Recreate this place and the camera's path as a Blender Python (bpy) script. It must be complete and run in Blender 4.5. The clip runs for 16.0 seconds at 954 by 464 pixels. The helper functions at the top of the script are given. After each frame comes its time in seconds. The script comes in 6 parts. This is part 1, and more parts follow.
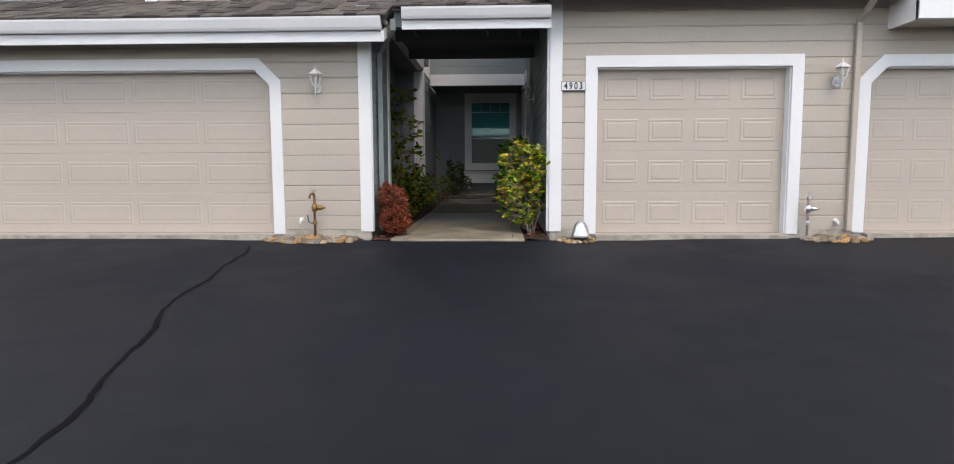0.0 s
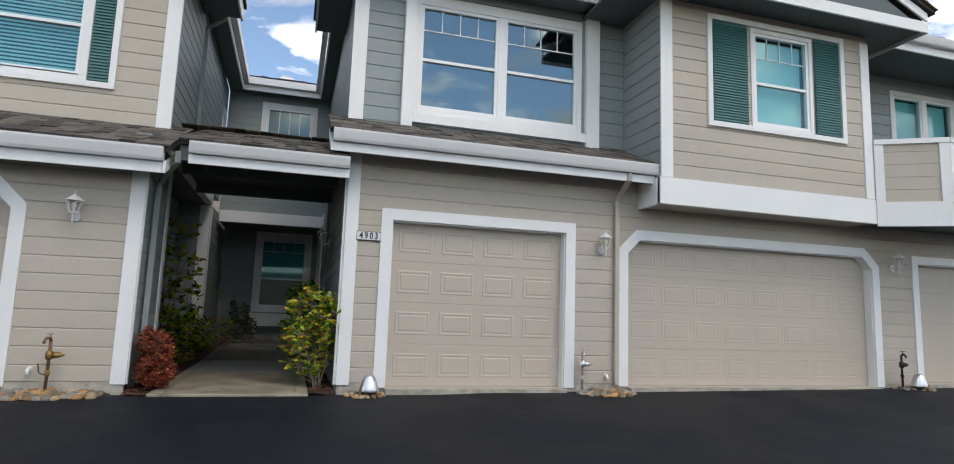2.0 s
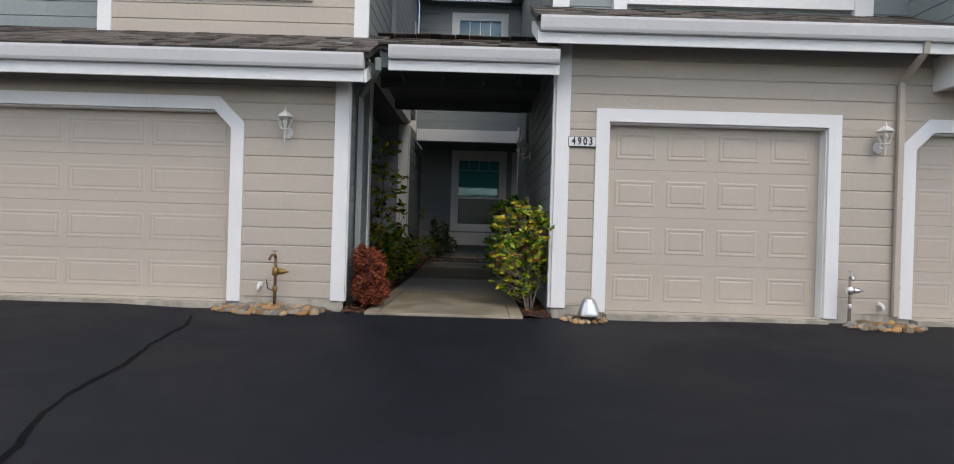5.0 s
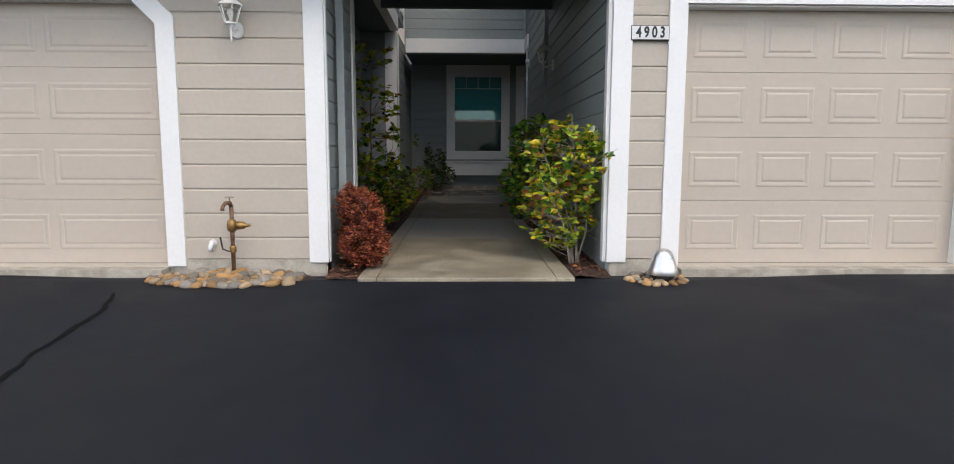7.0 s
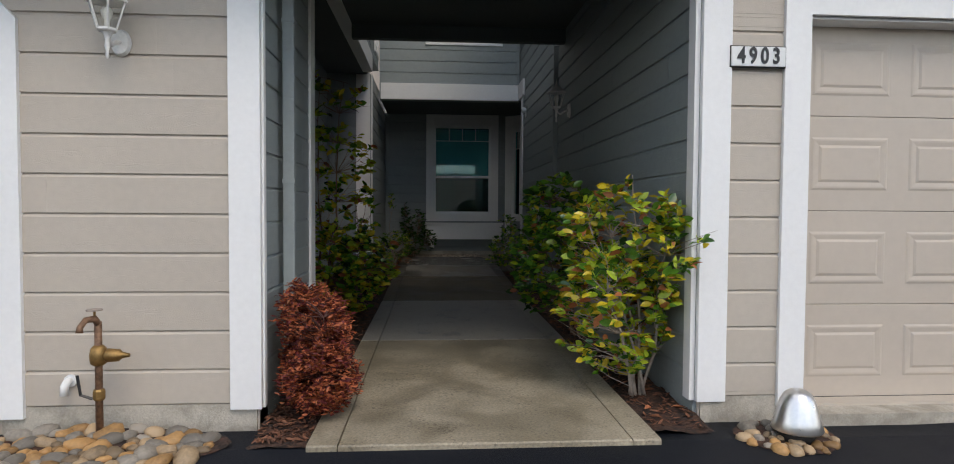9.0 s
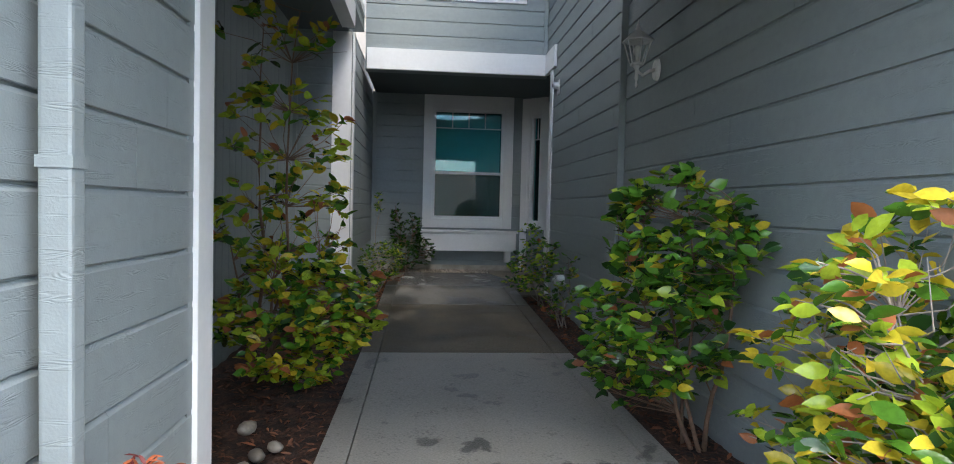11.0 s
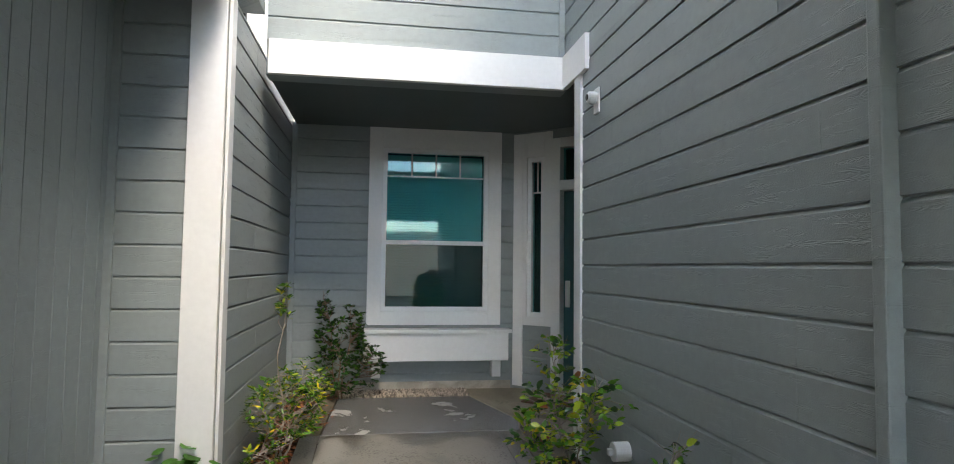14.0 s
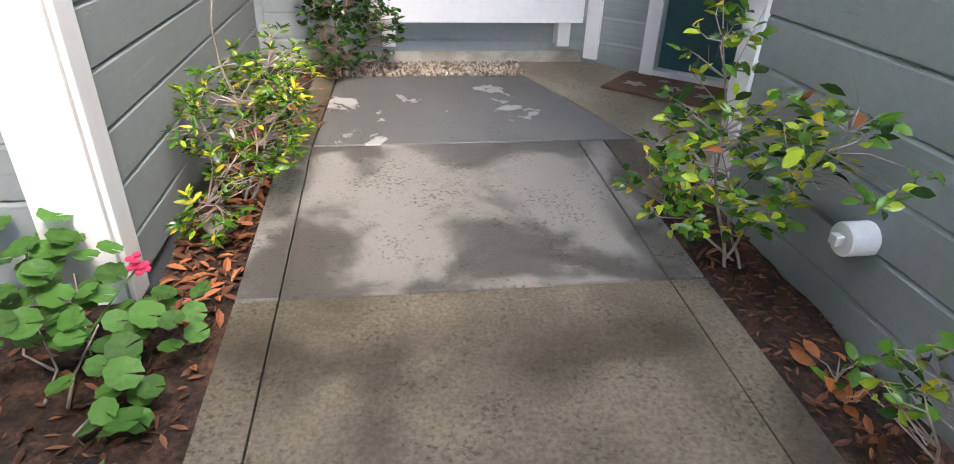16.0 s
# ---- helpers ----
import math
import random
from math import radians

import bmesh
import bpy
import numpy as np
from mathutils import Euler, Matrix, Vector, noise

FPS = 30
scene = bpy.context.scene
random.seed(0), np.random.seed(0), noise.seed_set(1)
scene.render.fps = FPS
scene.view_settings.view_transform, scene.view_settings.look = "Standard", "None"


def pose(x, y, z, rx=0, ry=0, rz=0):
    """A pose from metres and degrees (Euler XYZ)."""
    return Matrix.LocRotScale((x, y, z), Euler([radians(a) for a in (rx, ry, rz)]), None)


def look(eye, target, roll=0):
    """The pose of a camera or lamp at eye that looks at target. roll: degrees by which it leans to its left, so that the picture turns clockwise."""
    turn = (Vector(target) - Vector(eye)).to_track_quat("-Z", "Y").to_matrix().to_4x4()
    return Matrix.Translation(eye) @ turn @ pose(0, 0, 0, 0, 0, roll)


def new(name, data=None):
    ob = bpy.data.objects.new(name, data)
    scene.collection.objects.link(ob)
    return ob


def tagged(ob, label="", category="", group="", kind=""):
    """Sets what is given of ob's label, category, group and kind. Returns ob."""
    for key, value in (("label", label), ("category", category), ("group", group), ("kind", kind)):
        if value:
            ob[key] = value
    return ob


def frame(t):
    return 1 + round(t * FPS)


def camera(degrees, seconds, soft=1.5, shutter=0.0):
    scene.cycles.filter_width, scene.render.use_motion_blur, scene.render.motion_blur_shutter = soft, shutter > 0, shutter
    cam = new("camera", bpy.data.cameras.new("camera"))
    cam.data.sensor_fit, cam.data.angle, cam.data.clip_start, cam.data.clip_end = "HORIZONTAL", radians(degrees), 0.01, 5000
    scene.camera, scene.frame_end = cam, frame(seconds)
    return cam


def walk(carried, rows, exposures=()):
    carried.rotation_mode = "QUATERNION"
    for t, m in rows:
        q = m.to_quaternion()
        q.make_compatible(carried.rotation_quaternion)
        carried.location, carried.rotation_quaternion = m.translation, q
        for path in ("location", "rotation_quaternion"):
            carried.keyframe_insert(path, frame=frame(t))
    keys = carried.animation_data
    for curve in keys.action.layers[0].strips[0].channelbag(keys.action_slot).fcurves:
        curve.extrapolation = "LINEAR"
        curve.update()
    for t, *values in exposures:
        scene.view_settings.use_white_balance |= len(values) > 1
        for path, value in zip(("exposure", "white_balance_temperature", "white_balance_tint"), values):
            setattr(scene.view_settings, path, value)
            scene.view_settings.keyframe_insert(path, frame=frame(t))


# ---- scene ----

cam = camera(75.0, 16.0, 1.0)
PATH = [
    (0, (0.144, -0.457, 0.824), (0.075, 1.533, 0.628), -0.2),
    (0.5, (0.153, -0.426, 0.845), (0.153, 1.564, 0.644), -0.2),
    (1, (0.191, -0.313, 0.933), (0.197, 1.682, 1.073), -0.4),
    (1.5, (0.173, -0.284, 0.942), (0.207, 1.703, 1.172), 0.7),
    (2, (0.216, -0.299, 0.927), (0.771, 1.603, 1.195), 2.0),
    (2.5, (0.383, -0.28, 0.915), (1.231, 1.512, 1.181), 2.1),
    (3, (0.386, -0.306, 0.835), (1.198, 1.521, 0.887), 2.0),
    (3.5, (0.169, -0.289, 0.826), (0.622, 1.655, 0.714), 2.5),
    (4, (0.086, -0.101, 0.834), (0.163, 1.895, 0.726), 2.0),
    (4.5, (0.053, 0.29, 0.891), (0.064, 2.29, 0.931), 1.6),
    (5, (-0.02, 0.715, 0.865), (-0.027, 2.715, 0.861), 1.7),
    (5.2, (-0.053, 0.921, 0.884), (-0.057, 2.917, 0.755), 1.2),
    (7.3, (-0.463, 2.799, 0.914), (-0.392, 4.783, 0.673), -0.3),
    (7.5, (-0.503, 2.964, 0.945), (-0.374, 4.959, 0.889), 0.3),
    (8, (-0.602, 3.439, 1.001), (-0.463, 5.427, 1.176), 0.6),
    (8.2, (-0.621, 3.627, 1.014), (-0.494, 5.618, 1.16), 0.3),
    (10.3, (-0.646, 5.848, 1.132), (-0.455, 7.814, 0.82), 0.9),
    (10.5, (-0.659, 6.085, 1.135), (-0.463, 8.055, 0.855), 1.0),
    (11, (-0.747, 6.78, 1.154), (-0.573, 8.771, 1.078), 1.4),
    (11.5, (-0.773, 7.386, 1.21), (-0.525, 9.37, 1.224), 1.7),
    (12, (-0.794, 7.81, 1.334), (-0.564, 9.797, 1.329), 2.1),
    (12.5, (-0.819, 8.323, 1.361), (-0.592, 10.309, 1.423), 0.8),
    (13, (-0.811, 8.857, 1.422), (-0.523, 10.814, 1.718), -0.5),
    (13.5, (-0.78, 9.373, 1.443), (-0.514, 11.329, 1.762), 0.8),
    (14, (-0.648, 9.951, 1.442), (-0.337, 11.924, 1.556), 0.7),
    (14.5, (-0.539, 10.527, 1.433), (-0.244, 12.445, 0.951), 2.6),
    (15, (-0.554, 10.997, 1.406), (-0.294, 12.843, 0.684), 2.8),
    (15.3, (-0.589, 11.273, 1.379), (-0.315, 13.076, 0.557), 2.9),
    (15.5, (-0.617, 11.455, 1.364), (-0.331, 13.219, 0.467), 3.1),
    (16, (-0.669, 11.907, 1.328), (-0.407, 13.63, 0.348), 1.9),
]
EXPOSURES = [
    (0, 0.95, 7200, 14), (0.5, 0.95, 7200, 14), (1, 0.6, 7150, 12), (1.5, 0.5, 7150, 11), (2.5, 0.5, 6900, 9), (3, 0.55, 7100, 10), (3.5, 0.8, 7150, 12), (5.2, 0.6, 7200, 13),
    (7.3, 1.0, 7250, 13), (7.5, 1.0, 7250, 13), (8, 0.68, 7250, 13), (8.2, 0.62, 7250, 13), (10.3, 0.8, 6750, 10), (10.5, 0.85, 6650, 10), (11, 2.3, 6600, 10),
    (11.5, 3.25, 7200, 10), (12, 3.5, 7600, 14), (12.5, 3.7, 8000, 14), (13, 3.75, 7700, 13), (13.5, 3.45, 7500, 13), (14, 3.2, 7350, 11), (14.5, 3.95, 7600, 18), (15, 4.45, 7600, 20), (15.5, 4.4, 7400, 18), (16, 4.3, 7050, 16),
]
walk(cam, [(t, look(eye, target, roll)) for t, eye, target, roll in PATH], EXPOSURES)

# ---------------------------------------------------------------- world and light
world = bpy.data.worlds.new("World")
scene.world = world
world.use_nodes = True
wn, wl = world.node_tree.nodes, world.node_tree.links
wn.clear()
sky = wn.new("ShaderNodeTexSky")
sky.sky_type = "NISHITA"
sky.sun_disc = False
sky.sun_elevation, sky.sun_rotation = radians(52), radians(160)
sky.air_density, sky.dust_density, sky.ozone_density = 1.0, 0.15, 2.5
wco = wn.new("ShaderNodeTexCoord")
wmap = wn.new("ShaderNodeMapping")
wmap.inputs["Scale"].default_value = (1.0, 1.0, 1.9)
wmap.inputs["Location"].default_value = (1.35, 0.7, 0.4)
cl = wn.new("ShaderNodeTexNoise")
cl.inputs["Scale"].default_value, cl.inputs["Detail"].default_value = 4.6, 10.0
cl.inputs["Roughness"].default_value, cl.inputs["Distortion"].default_value = 0.55, 0.35
cr = wn.new("ShaderNodeValToRGB")
cr.color_ramp.elements[0].position, cr.color_ramp.elements[1].position = 0.465, 0.60
cmix = wn.new("ShaderNodeMixRGB")
# the clouds run from grey bellies to white tops
cl2 = wn.new("ShaderNodeTexNoise")
cl2.inputs["Scale"].default_value, cl2.inputs["Detail"].default_value = 7.5, 6.0
cr2 = wn.new("ShaderNodeValToRGB")
cr2.color_ramp.elements[0].position, cr2.color_ramp.elements[1].position = 0.42, 0.60
cr2.color_ramp.elements[0].color = (4.2, 4.3, 4.6, 1)
cr2.color_ramp.elements[1].color = (16.0, 15.8, 15.4, 1)
wl.new(wmap.outputs["Vector"], cl2.inputs["Vector"])
wl.new(cl2.outputs["Fac"], cr2.inputs["Fac"])
wl.new(cr2.outputs["Color"], cmix.inputs[2])
bg = wn.new("ShaderNodeBackground")
bg.inputs["Strength"].default_value = 0.15
wo = wn.new("ShaderNodeOutputWorld")
wl.new(wco.outputs["Generated"], wmap.inputs["Vector"])
wl.new(wmap.outputs["Vector"], cl.inputs["Vector"])
wl.new(cl.outputs["Fac"], cr.inputs["Fac"])
wl.new(cr.outputs["Color"], cmix.inputs["Fac"])
wl.new(sky.outputs["Color"], cmix.inputs[1])
wl.new(cmix.outputs["Color"], bg.inputs["Color"])
wl.new(bg.outputs["Background"], wo.inputs["Surface"])

sun_data = bpy.data.lights.new("sun", "SUN")
sun_data.energy, sun_data.angle, sun_data.color = 0.75, radians(28), (1.0, 0.93, 0.83)
sun = new("sun", sun_data)
sun.matrix_world = look((0, 0, 60), (-8.5, 23.4, 60 - 31.5))


# ---------------------------------------------------------------- materials
def material(name, base, rough=0.6, metal=0.0, var=0.12, scale=3.0, fine=60.0, bump=0.15, bump_scale=90.0, stretch=(1, 1, 1), grain=None, spec=0.5, island=0.0, obj_random=0.0):
    """A painted or plain surface: colour that varies at two scales, with fine relief."""
    m = bpy.data.materials.new(name)
    m.use_nodes = True
    n, l = m.node_tree.nodes, m.node_tree.links
    p = n["Principled BSDF"]
    p.inputs["Metallic"].default_value = metal
    p.inputs["Specular IOR Level"].default_value = spec
    geo = n.new("ShaderNodeNewGeometry")
    mp = n.new("ShaderNodeMapping")
    mp.inputs["Scale"].default_value = stretch
    l.new(geo.outputs["Position"], mp.inputs["Vector"])
    big = n.new("ShaderNodeTexNoise")
    big.inputs["Scale"].default_value, big.inputs["Detail"].default_value = scale, 5.0
    small = n.new("ShaderNodeTexNoise")
    small.inputs["Scale"].default_value, small.inputs["Detail"].default_value = fine, 3.0
    l.new(mp.outputs["Vector"], big.inputs["Vector"])
    l.new(mp.outputs["Vector"], small.inputs["Vector"])
    add = n.new("ShaderNodeMath")
    add.operation = "ADD"
    l.new(big.outputs["Fac"], add.inputs[0])
    l.new(small.outputs["Fac"], add.inputs[1])
    src = add.outputs[0]
    for amount, node, out in ((island, "ShaderNodeNewGeometry", "Random Per Island"), (obj_random, "ShaderNodeObjectInfo", "Random")):
        if amount:
            r = n.new(node)
            mul = n.new("ShaderNodeMath")
            mul.operation = "MULTIPLY_ADD"
            mul.inputs[1].default_value, mul.inputs[2].default_value = amount, -amount / 2
            l.new(r.outputs[out], mul.inputs[0])
            a2 = n.new("ShaderNodeMath")
            a2.operation = "ADD"
            l.new(src, a2.inputs[0])
            l.new(mul.outputs[0], a2.inputs[1])
            src = a2.outputs[0]
    ramp = n.new("ShaderNodeMapRange")
    ramp.inputs["From Min"].default_value, ramp.inputs["From Max"].default_value = 0.6, 1.4
    ramp.inputs["To Min"].default_value, ramp.inputs["To Max"].default_value = 1 - var, 1 + var
    l.new(src, ramp.inputs["Value"])
    col = n.new("ShaderNodeVectorMath")
    col.operation = "SCALE"
    col.inputs[0].default_value = base
    l.new(ramp.outputs["Result"], col.inputs["Scale"])
    l.new(col.outputs["Vector"], p.inputs["Base Color"])
    rr = n.new("ShaderNodeMapRange")
    rr.inputs["To Min"].default_value, rr.inputs["To Max"].default_value = max(0.02, rough - 0.12), min(1, rough + 0.12)
    l.new(big.outputs["Fac"], rr.inputs["Value"])
    l.new(rr.outputs["Result"], p.inputs["Roughness"])
    if bump:
        bn = n.new("ShaderNodeTexNoise")
        bn.inputs["Scale"].default_value, bn.inputs["Detail"].default_value = bump_scale, 4.0
        l.new(mp.outputs["Vector"], bn.inputs["Vector"])
        b = n.new("ShaderNodeBump")
        b.inputs["Strength"].default_value, b.inputs["Distance"].default_value = bump, 0.01
        l.new(bn.outputs["Fac"], b.inputs["Height"])
        last = b
        if grain:
            # pressed wood grain, running along the wall
            sep = n.new("ShaderNodeSeparateXYZ")
            l.new(geo.outputs["Position"], sep.inputs[0])
            s = n.new("ShaderNodeMath")
            s.operation = "ADD"
            l.new(sep.outputs["X"], s.inputs[0])
            l.new(sep.outputs["Y"], s.inputs[1])
            comb = n.new("ShaderNodeCombineXYZ")
            su = n.new("ShaderNodeMath")
            su.operation = "MULTIPLY"
            su.inputs[1].default_value = 1.6
            l.new(s.outputs[0], su.inputs[0])
            sz = n.new("ShaderNodeMath")
            sz.operation = "MULTIPLY"
            sz.inputs[1].default_value = 16.0
            l.new(sep.outputs["Z"], sz.inputs[0])
            l.new(su.outputs[0], comb.inputs["X"])
            l.new(sz.outputs[0], comb.inputs["Z"])
            w = n.new("ShaderNodeTexNoise")
            w.inputs["Scale"].default_value, w.inputs["Detail"].default_value, w.inputs["Distortion"].default_value = 2.2, 2.0, 1.2
            l.new(comb.outputs[0], w.inputs["Vector"])
            sn = n.new("ShaderNodeMath")
            sn.operation = "MULTIPLY"
            sn.inputs[1].default_value = 75.0
            l.new(w.outputs["Fac"], sn.inputs[0])
            si = n.new("ShaderNodeMath")
            si.operation = "SINE"
            l.new(sn.outputs[0], si.inputs[0])
            msk = n.new("ShaderNodeTexNoise")
            msk.inputs["Scale"].default_value = 2.3
            l.new(comb.outputs[0], msk.inputs["Vector"])
            mr = n.new("ShaderNodeMapRange")
            mr.inputs["From Min"].default_value, mr.inputs["From Max"].default_value = 0.52, 0.68
            l.new(msk.outputs["Fac"], mr.inputs["Value"])
            mm = n.new("ShaderNodeMath")
            mm.operation = "MULTIPLY"
            l.new(si.outputs[0], mm.inputs[0])
            l.new(mr.outputs["Result"], mm.inputs[1])
            b2 = n.new("ShaderNodeBump")
            b2.inputs["Strength"].default_value, b2.inputs["Distance"].default_value = grain, 0.004
            l.new(mm.outputs[0], b2.inputs["Height"])
            l.new(b.outputs["Normal"], b2.inputs["Normal"])
            last = b2
        l.new(last.outputs["Normal"], p.inputs["Normal"])
    return m


def two_tone(name, dark, light, scale, lo, hi, rough_dark, rough_light, bump, bump_scale, detail=8.0, speck=0.0, pits=0.0):
    """A stained surface: two colours in uneven patches, with grit."""
    m = bpy.data.materials.new(name)
    m.use_nodes = True
    n, l = m.node_tree.nodes, m.node_tree.links
    p = n["Principled BSDF"]
    geo = n.new("ShaderNodeNewGeometry")
    a = n.new("ShaderNodeTexNoise")
    a.inputs["Scale"].default_value, a.inputs["Detail"].default_value, a.inputs["Distortion"].default_value = scale, detail, 0.4
    a.inputs["Roughness"].default_value = 0.6
    l.new(geo.outputs["Position"], a.inputs["Vector"])
    r = n.new("ShaderNodeMapRange")
    r.interpolation_type = "SMOOTHSTEP"
    r.inputs["From Min"].default_value, r.inputs["From Max"].default_value = lo, hi
    l.new(a.outputs["Fac"], r.inputs["Value"])
    mx = n.new("ShaderNodeMixRGB")
    mx.inputs[1].default_value, mx.inputs[2].default_value = (*dark, 1), (*light, 1)
    l.new(r.outputs["Result"], mx.inputs["Fac"])
    f = n.new("ShaderNodeTexNoise")
    f.inputs["Scale"].default_value, f.inputs["Detail"].default_value = bump_scale, 5.0
    l.new(geo.outputs["Position"], f.inputs["Vector"])
    fr = n.new("ShaderNodeMapRange")
    fr.inputs["From Min"].default_value, fr.inputs["From Max"].default_value = 0.3, 0.7
    fr.inputs["To Min"].default_value, fr.inputs["To Max"].default_value = 1 - speck, 1 + speck
    l.new(f.outputs["Fac"], fr.inputs["Value"])
    sc = n.new("ShaderNodeVectorMath")
    sc.operation = "SCALE"
    l.new(mx.outputs["Color"], sc.inputs[0])
    l.new(fr.outputs["Result"], sc.inputs["Scale"])
    if pits:
        v = n.new("ShaderNodeTexNoise")
        v.inputs["Scale"].default_value, v.inputs["Detail"].default_value = 62.0, 3.0
        l.new(geo.outputs["Position"], v.inputs["Vector"])
        v2 = n.new("ShaderNodeTexNoise")
        v2.inputs["Scale"].default_value, v2.inputs["Detail"].default_value = 5.0, 4.0
        l.new(geo.outputs["Position"], v2.inputs["Vector"])
        ad = n.new("ShaderNodeMath")
        ad.operation = "MULTIPLY_ADD"
        ad.inputs[1].default_value = 0.55
        l.new(v2.outputs["Fac"], ad.inputs[0])
        l.new(v.outputs["Fac"], ad.inputs[2])
        vr = n.new("ShaderNodeMapRange")
        vr.interpolation_type = "SMOOTHSTEP"
        vr.inputs["From Min"].default_value, vr.inputs["From Max"].default_value = 0.86, 1.02
        vr.inputs["To Min"].default_value, vr.inputs["To Max"].default_value = 1.0, 1.0 - pits
        l.new(ad.outputs[0], vr.inputs["Value"])
        sc2 = n.new("ShaderNodeVectorMath")
        sc2.operation = "SCALE"
        l.new(sc.outputs["Vector"], sc2.inputs[0])
        l.new(vr.outputs["Result"], sc2.inputs["Scale"])
        sc = sc2
    l.new(sc.outputs["Vector"], p.inputs["Base Color"])
    rm = n.new("ShaderNodeMapRange")
    rm.inputs["To Min"].default_value, rm.inputs["To Max"].default_value = rough_dark, rough_light
    l.new(r.outputs["Result"], rm.inputs["Value"])
    l.new(rm.outputs["Result"], p.inputs["Roughness"])
    b = n.new("ShaderNodeBump")
    b.inputs["Strength"].default_value, b.inputs["Distance"].default_value = bump, 0.008
    l.new(f.outputs["Fac"], b.inputs["Height"])
    l.new(b.outputs["Normal"], p.inputs["Normal"])
    return m


def glass_pane(name, tint, gloss):
    """One face of a pane: it tints what is behind it and mirrors more at a slant."""
    m = bpy.data.materials.new(name)
    m.use_nodes = True
    n, l = m.node_tree.nodes, m.node_tree.links
    n.clear()
    tr = n.new("ShaderNodeBsdfTransparent")
    tr.inputs["Color"].default_value = (*tint, 1)
    gl = n.new("ShaderNodeBsdfGlossy")
    gl.inputs["Roughness"].default_value = 0.015
    gl.inputs["Color"].default_value = (0.92, 0.98, 1.0, 1)
    lw = n.new("ShaderNodeLayerWeight")
    lw.inputs["Blend"].default_value = 0.5
    pw = n.new("ShaderNodeMath")
    pw.operation = "POWER"
    pw.inputs[1].default_value = 4.0
    l.new(lw.outputs["Facing"], pw.inputs[0])
    fr = n.new("ShaderNodeMath")
    fr.operation = "MULTIPLY_ADD"
    fr.inputs[1].default_value, fr.inputs[2].default_value = 0.6, gloss
    l.new(pw.outputs[0], fr.inputs[0])
    mix = n.new("ShaderNodeMixShader")
    out = n.new("ShaderNodeOutputMaterial")
    l.new(fr.outputs[0], mix.inputs[0])
    l.new(tr.outputs[0], mix.inputs[1])
    l.new(gl.outputs[0], mix.inputs[2])
    l.new(mix.outputs[0], out.inputs["Surface"])
    return m


def leaf_material(name, base, rough=0.24, coat=0.3):
    m = material(name, base, rough, var=0.3, scale=14, fine=70, bump=0.2, bump_scale=45, obj_random=0.9, island=0.5, spec=0.45)
    p = m.node_tree.nodes["Principled BSDF"]
    p.inputs["Coat Weight"].default_value = coat if rough < 0.4 else 0.0
    p.inputs["Coat Roughness"].default_value = 0.25
    # light shines through the blade
    n, l = m.node_tree.nodes, m.node_tree.links
    tl = n.new("ShaderNodeBsdfTranslucent")
    l.new(p.inputs["Base Color"].links[0].from_socket, tl.inputs["Color"])
    mix = n.new("ShaderNodeMixShader")
    mix.inputs[0].default_value = 0.28
    l.new(p.outputs[0], mix.inputs[1])
    l.new(tl.outputs[0], mix.inputs[2])
    l.new(mix.outputs[0], n["Material Output"].inputs["Surface"])
    return m


TAN = material("tan_siding_paint", (0.485, 0.430, 0.362), 0.6, var=0.06, scale=1.3, fine=25, bump=0.12, bump_scale=160, grain=0.16, obj_random=0.25)
SAGE = material("grey_green_siding_paint", (0.268, 0.303, 0.303), 0.5, var=0.08, scale=1.4, fine=25, bump=0.12, bump_scale=160, grain=0.38, obj_random=0.3)
# undersides: the shade beneath eaves and ceilings is put into this dark colour
SOFFITSHADE = material("soffit_shade", (0.10, 0.12, 0.12), 0.6, var=0.1, scale=2, fine=40)
WHITE = material("white_trim_paint", (0.80, 0.80, 0.79), 0.45, var=0.04, scale=1.6, fine=30, bump=0.08, bump_scale=120)
GUTTER = material("grey_gutter_paint", (0.66, 0.66, 0.66), 0.4, var=0.05, scale=1.2, fine=20, bump=0.04, bump_scale=60)
DOORTAN = material("garage_door_paint", (0.50, 0.435, 0.365), 0.45, var=0.045, scale=0.9, fine=20, bump=0.05, bump_scale=200)
SHUTTER = material("teal_shutter_paint", (0.045, 0.15, 0.145), 0.5, var=0.12, scale=3)
ENTRY = material("entry_door_paint", (0.02, 0.095, 0.105), 0.35, var=0.1, scale=3)
VINYL = material("white_vinyl", (0.82, 0.83, 0.83), 0.35, var=0.03, scale=2, bump=0.03)
GLASS = glass_pane("window_glass", (0.66, 0.90, 0.92), 0.06)
MIRRORGLASS = glass_pane("coated_window_glass", (0.45, 0.72, 0.74), 0.17)
DARKGLASS = glass_pane("entry_glass", (0.50, 0.82, 0.83), 0.03)
SCREEN = glass_pane("screened_glass", (0.30, 0.47, 0.47), 0.05)
CLEAR = glass_pane("lantern_glass", (0.94, 0.95, 0.94), 0.04)
BLIND = material("window_blind", (0.74, 0.80, 0.80), 0.5, var=0.05, scale=5, bump=0.05)
# room boxes behind glass: the unlit interior is put into this dark colour
ROOM = material("room_gloom", (0.10, 0.11, 0.11), 0.8, var=0.1, scale=2, bump=0)
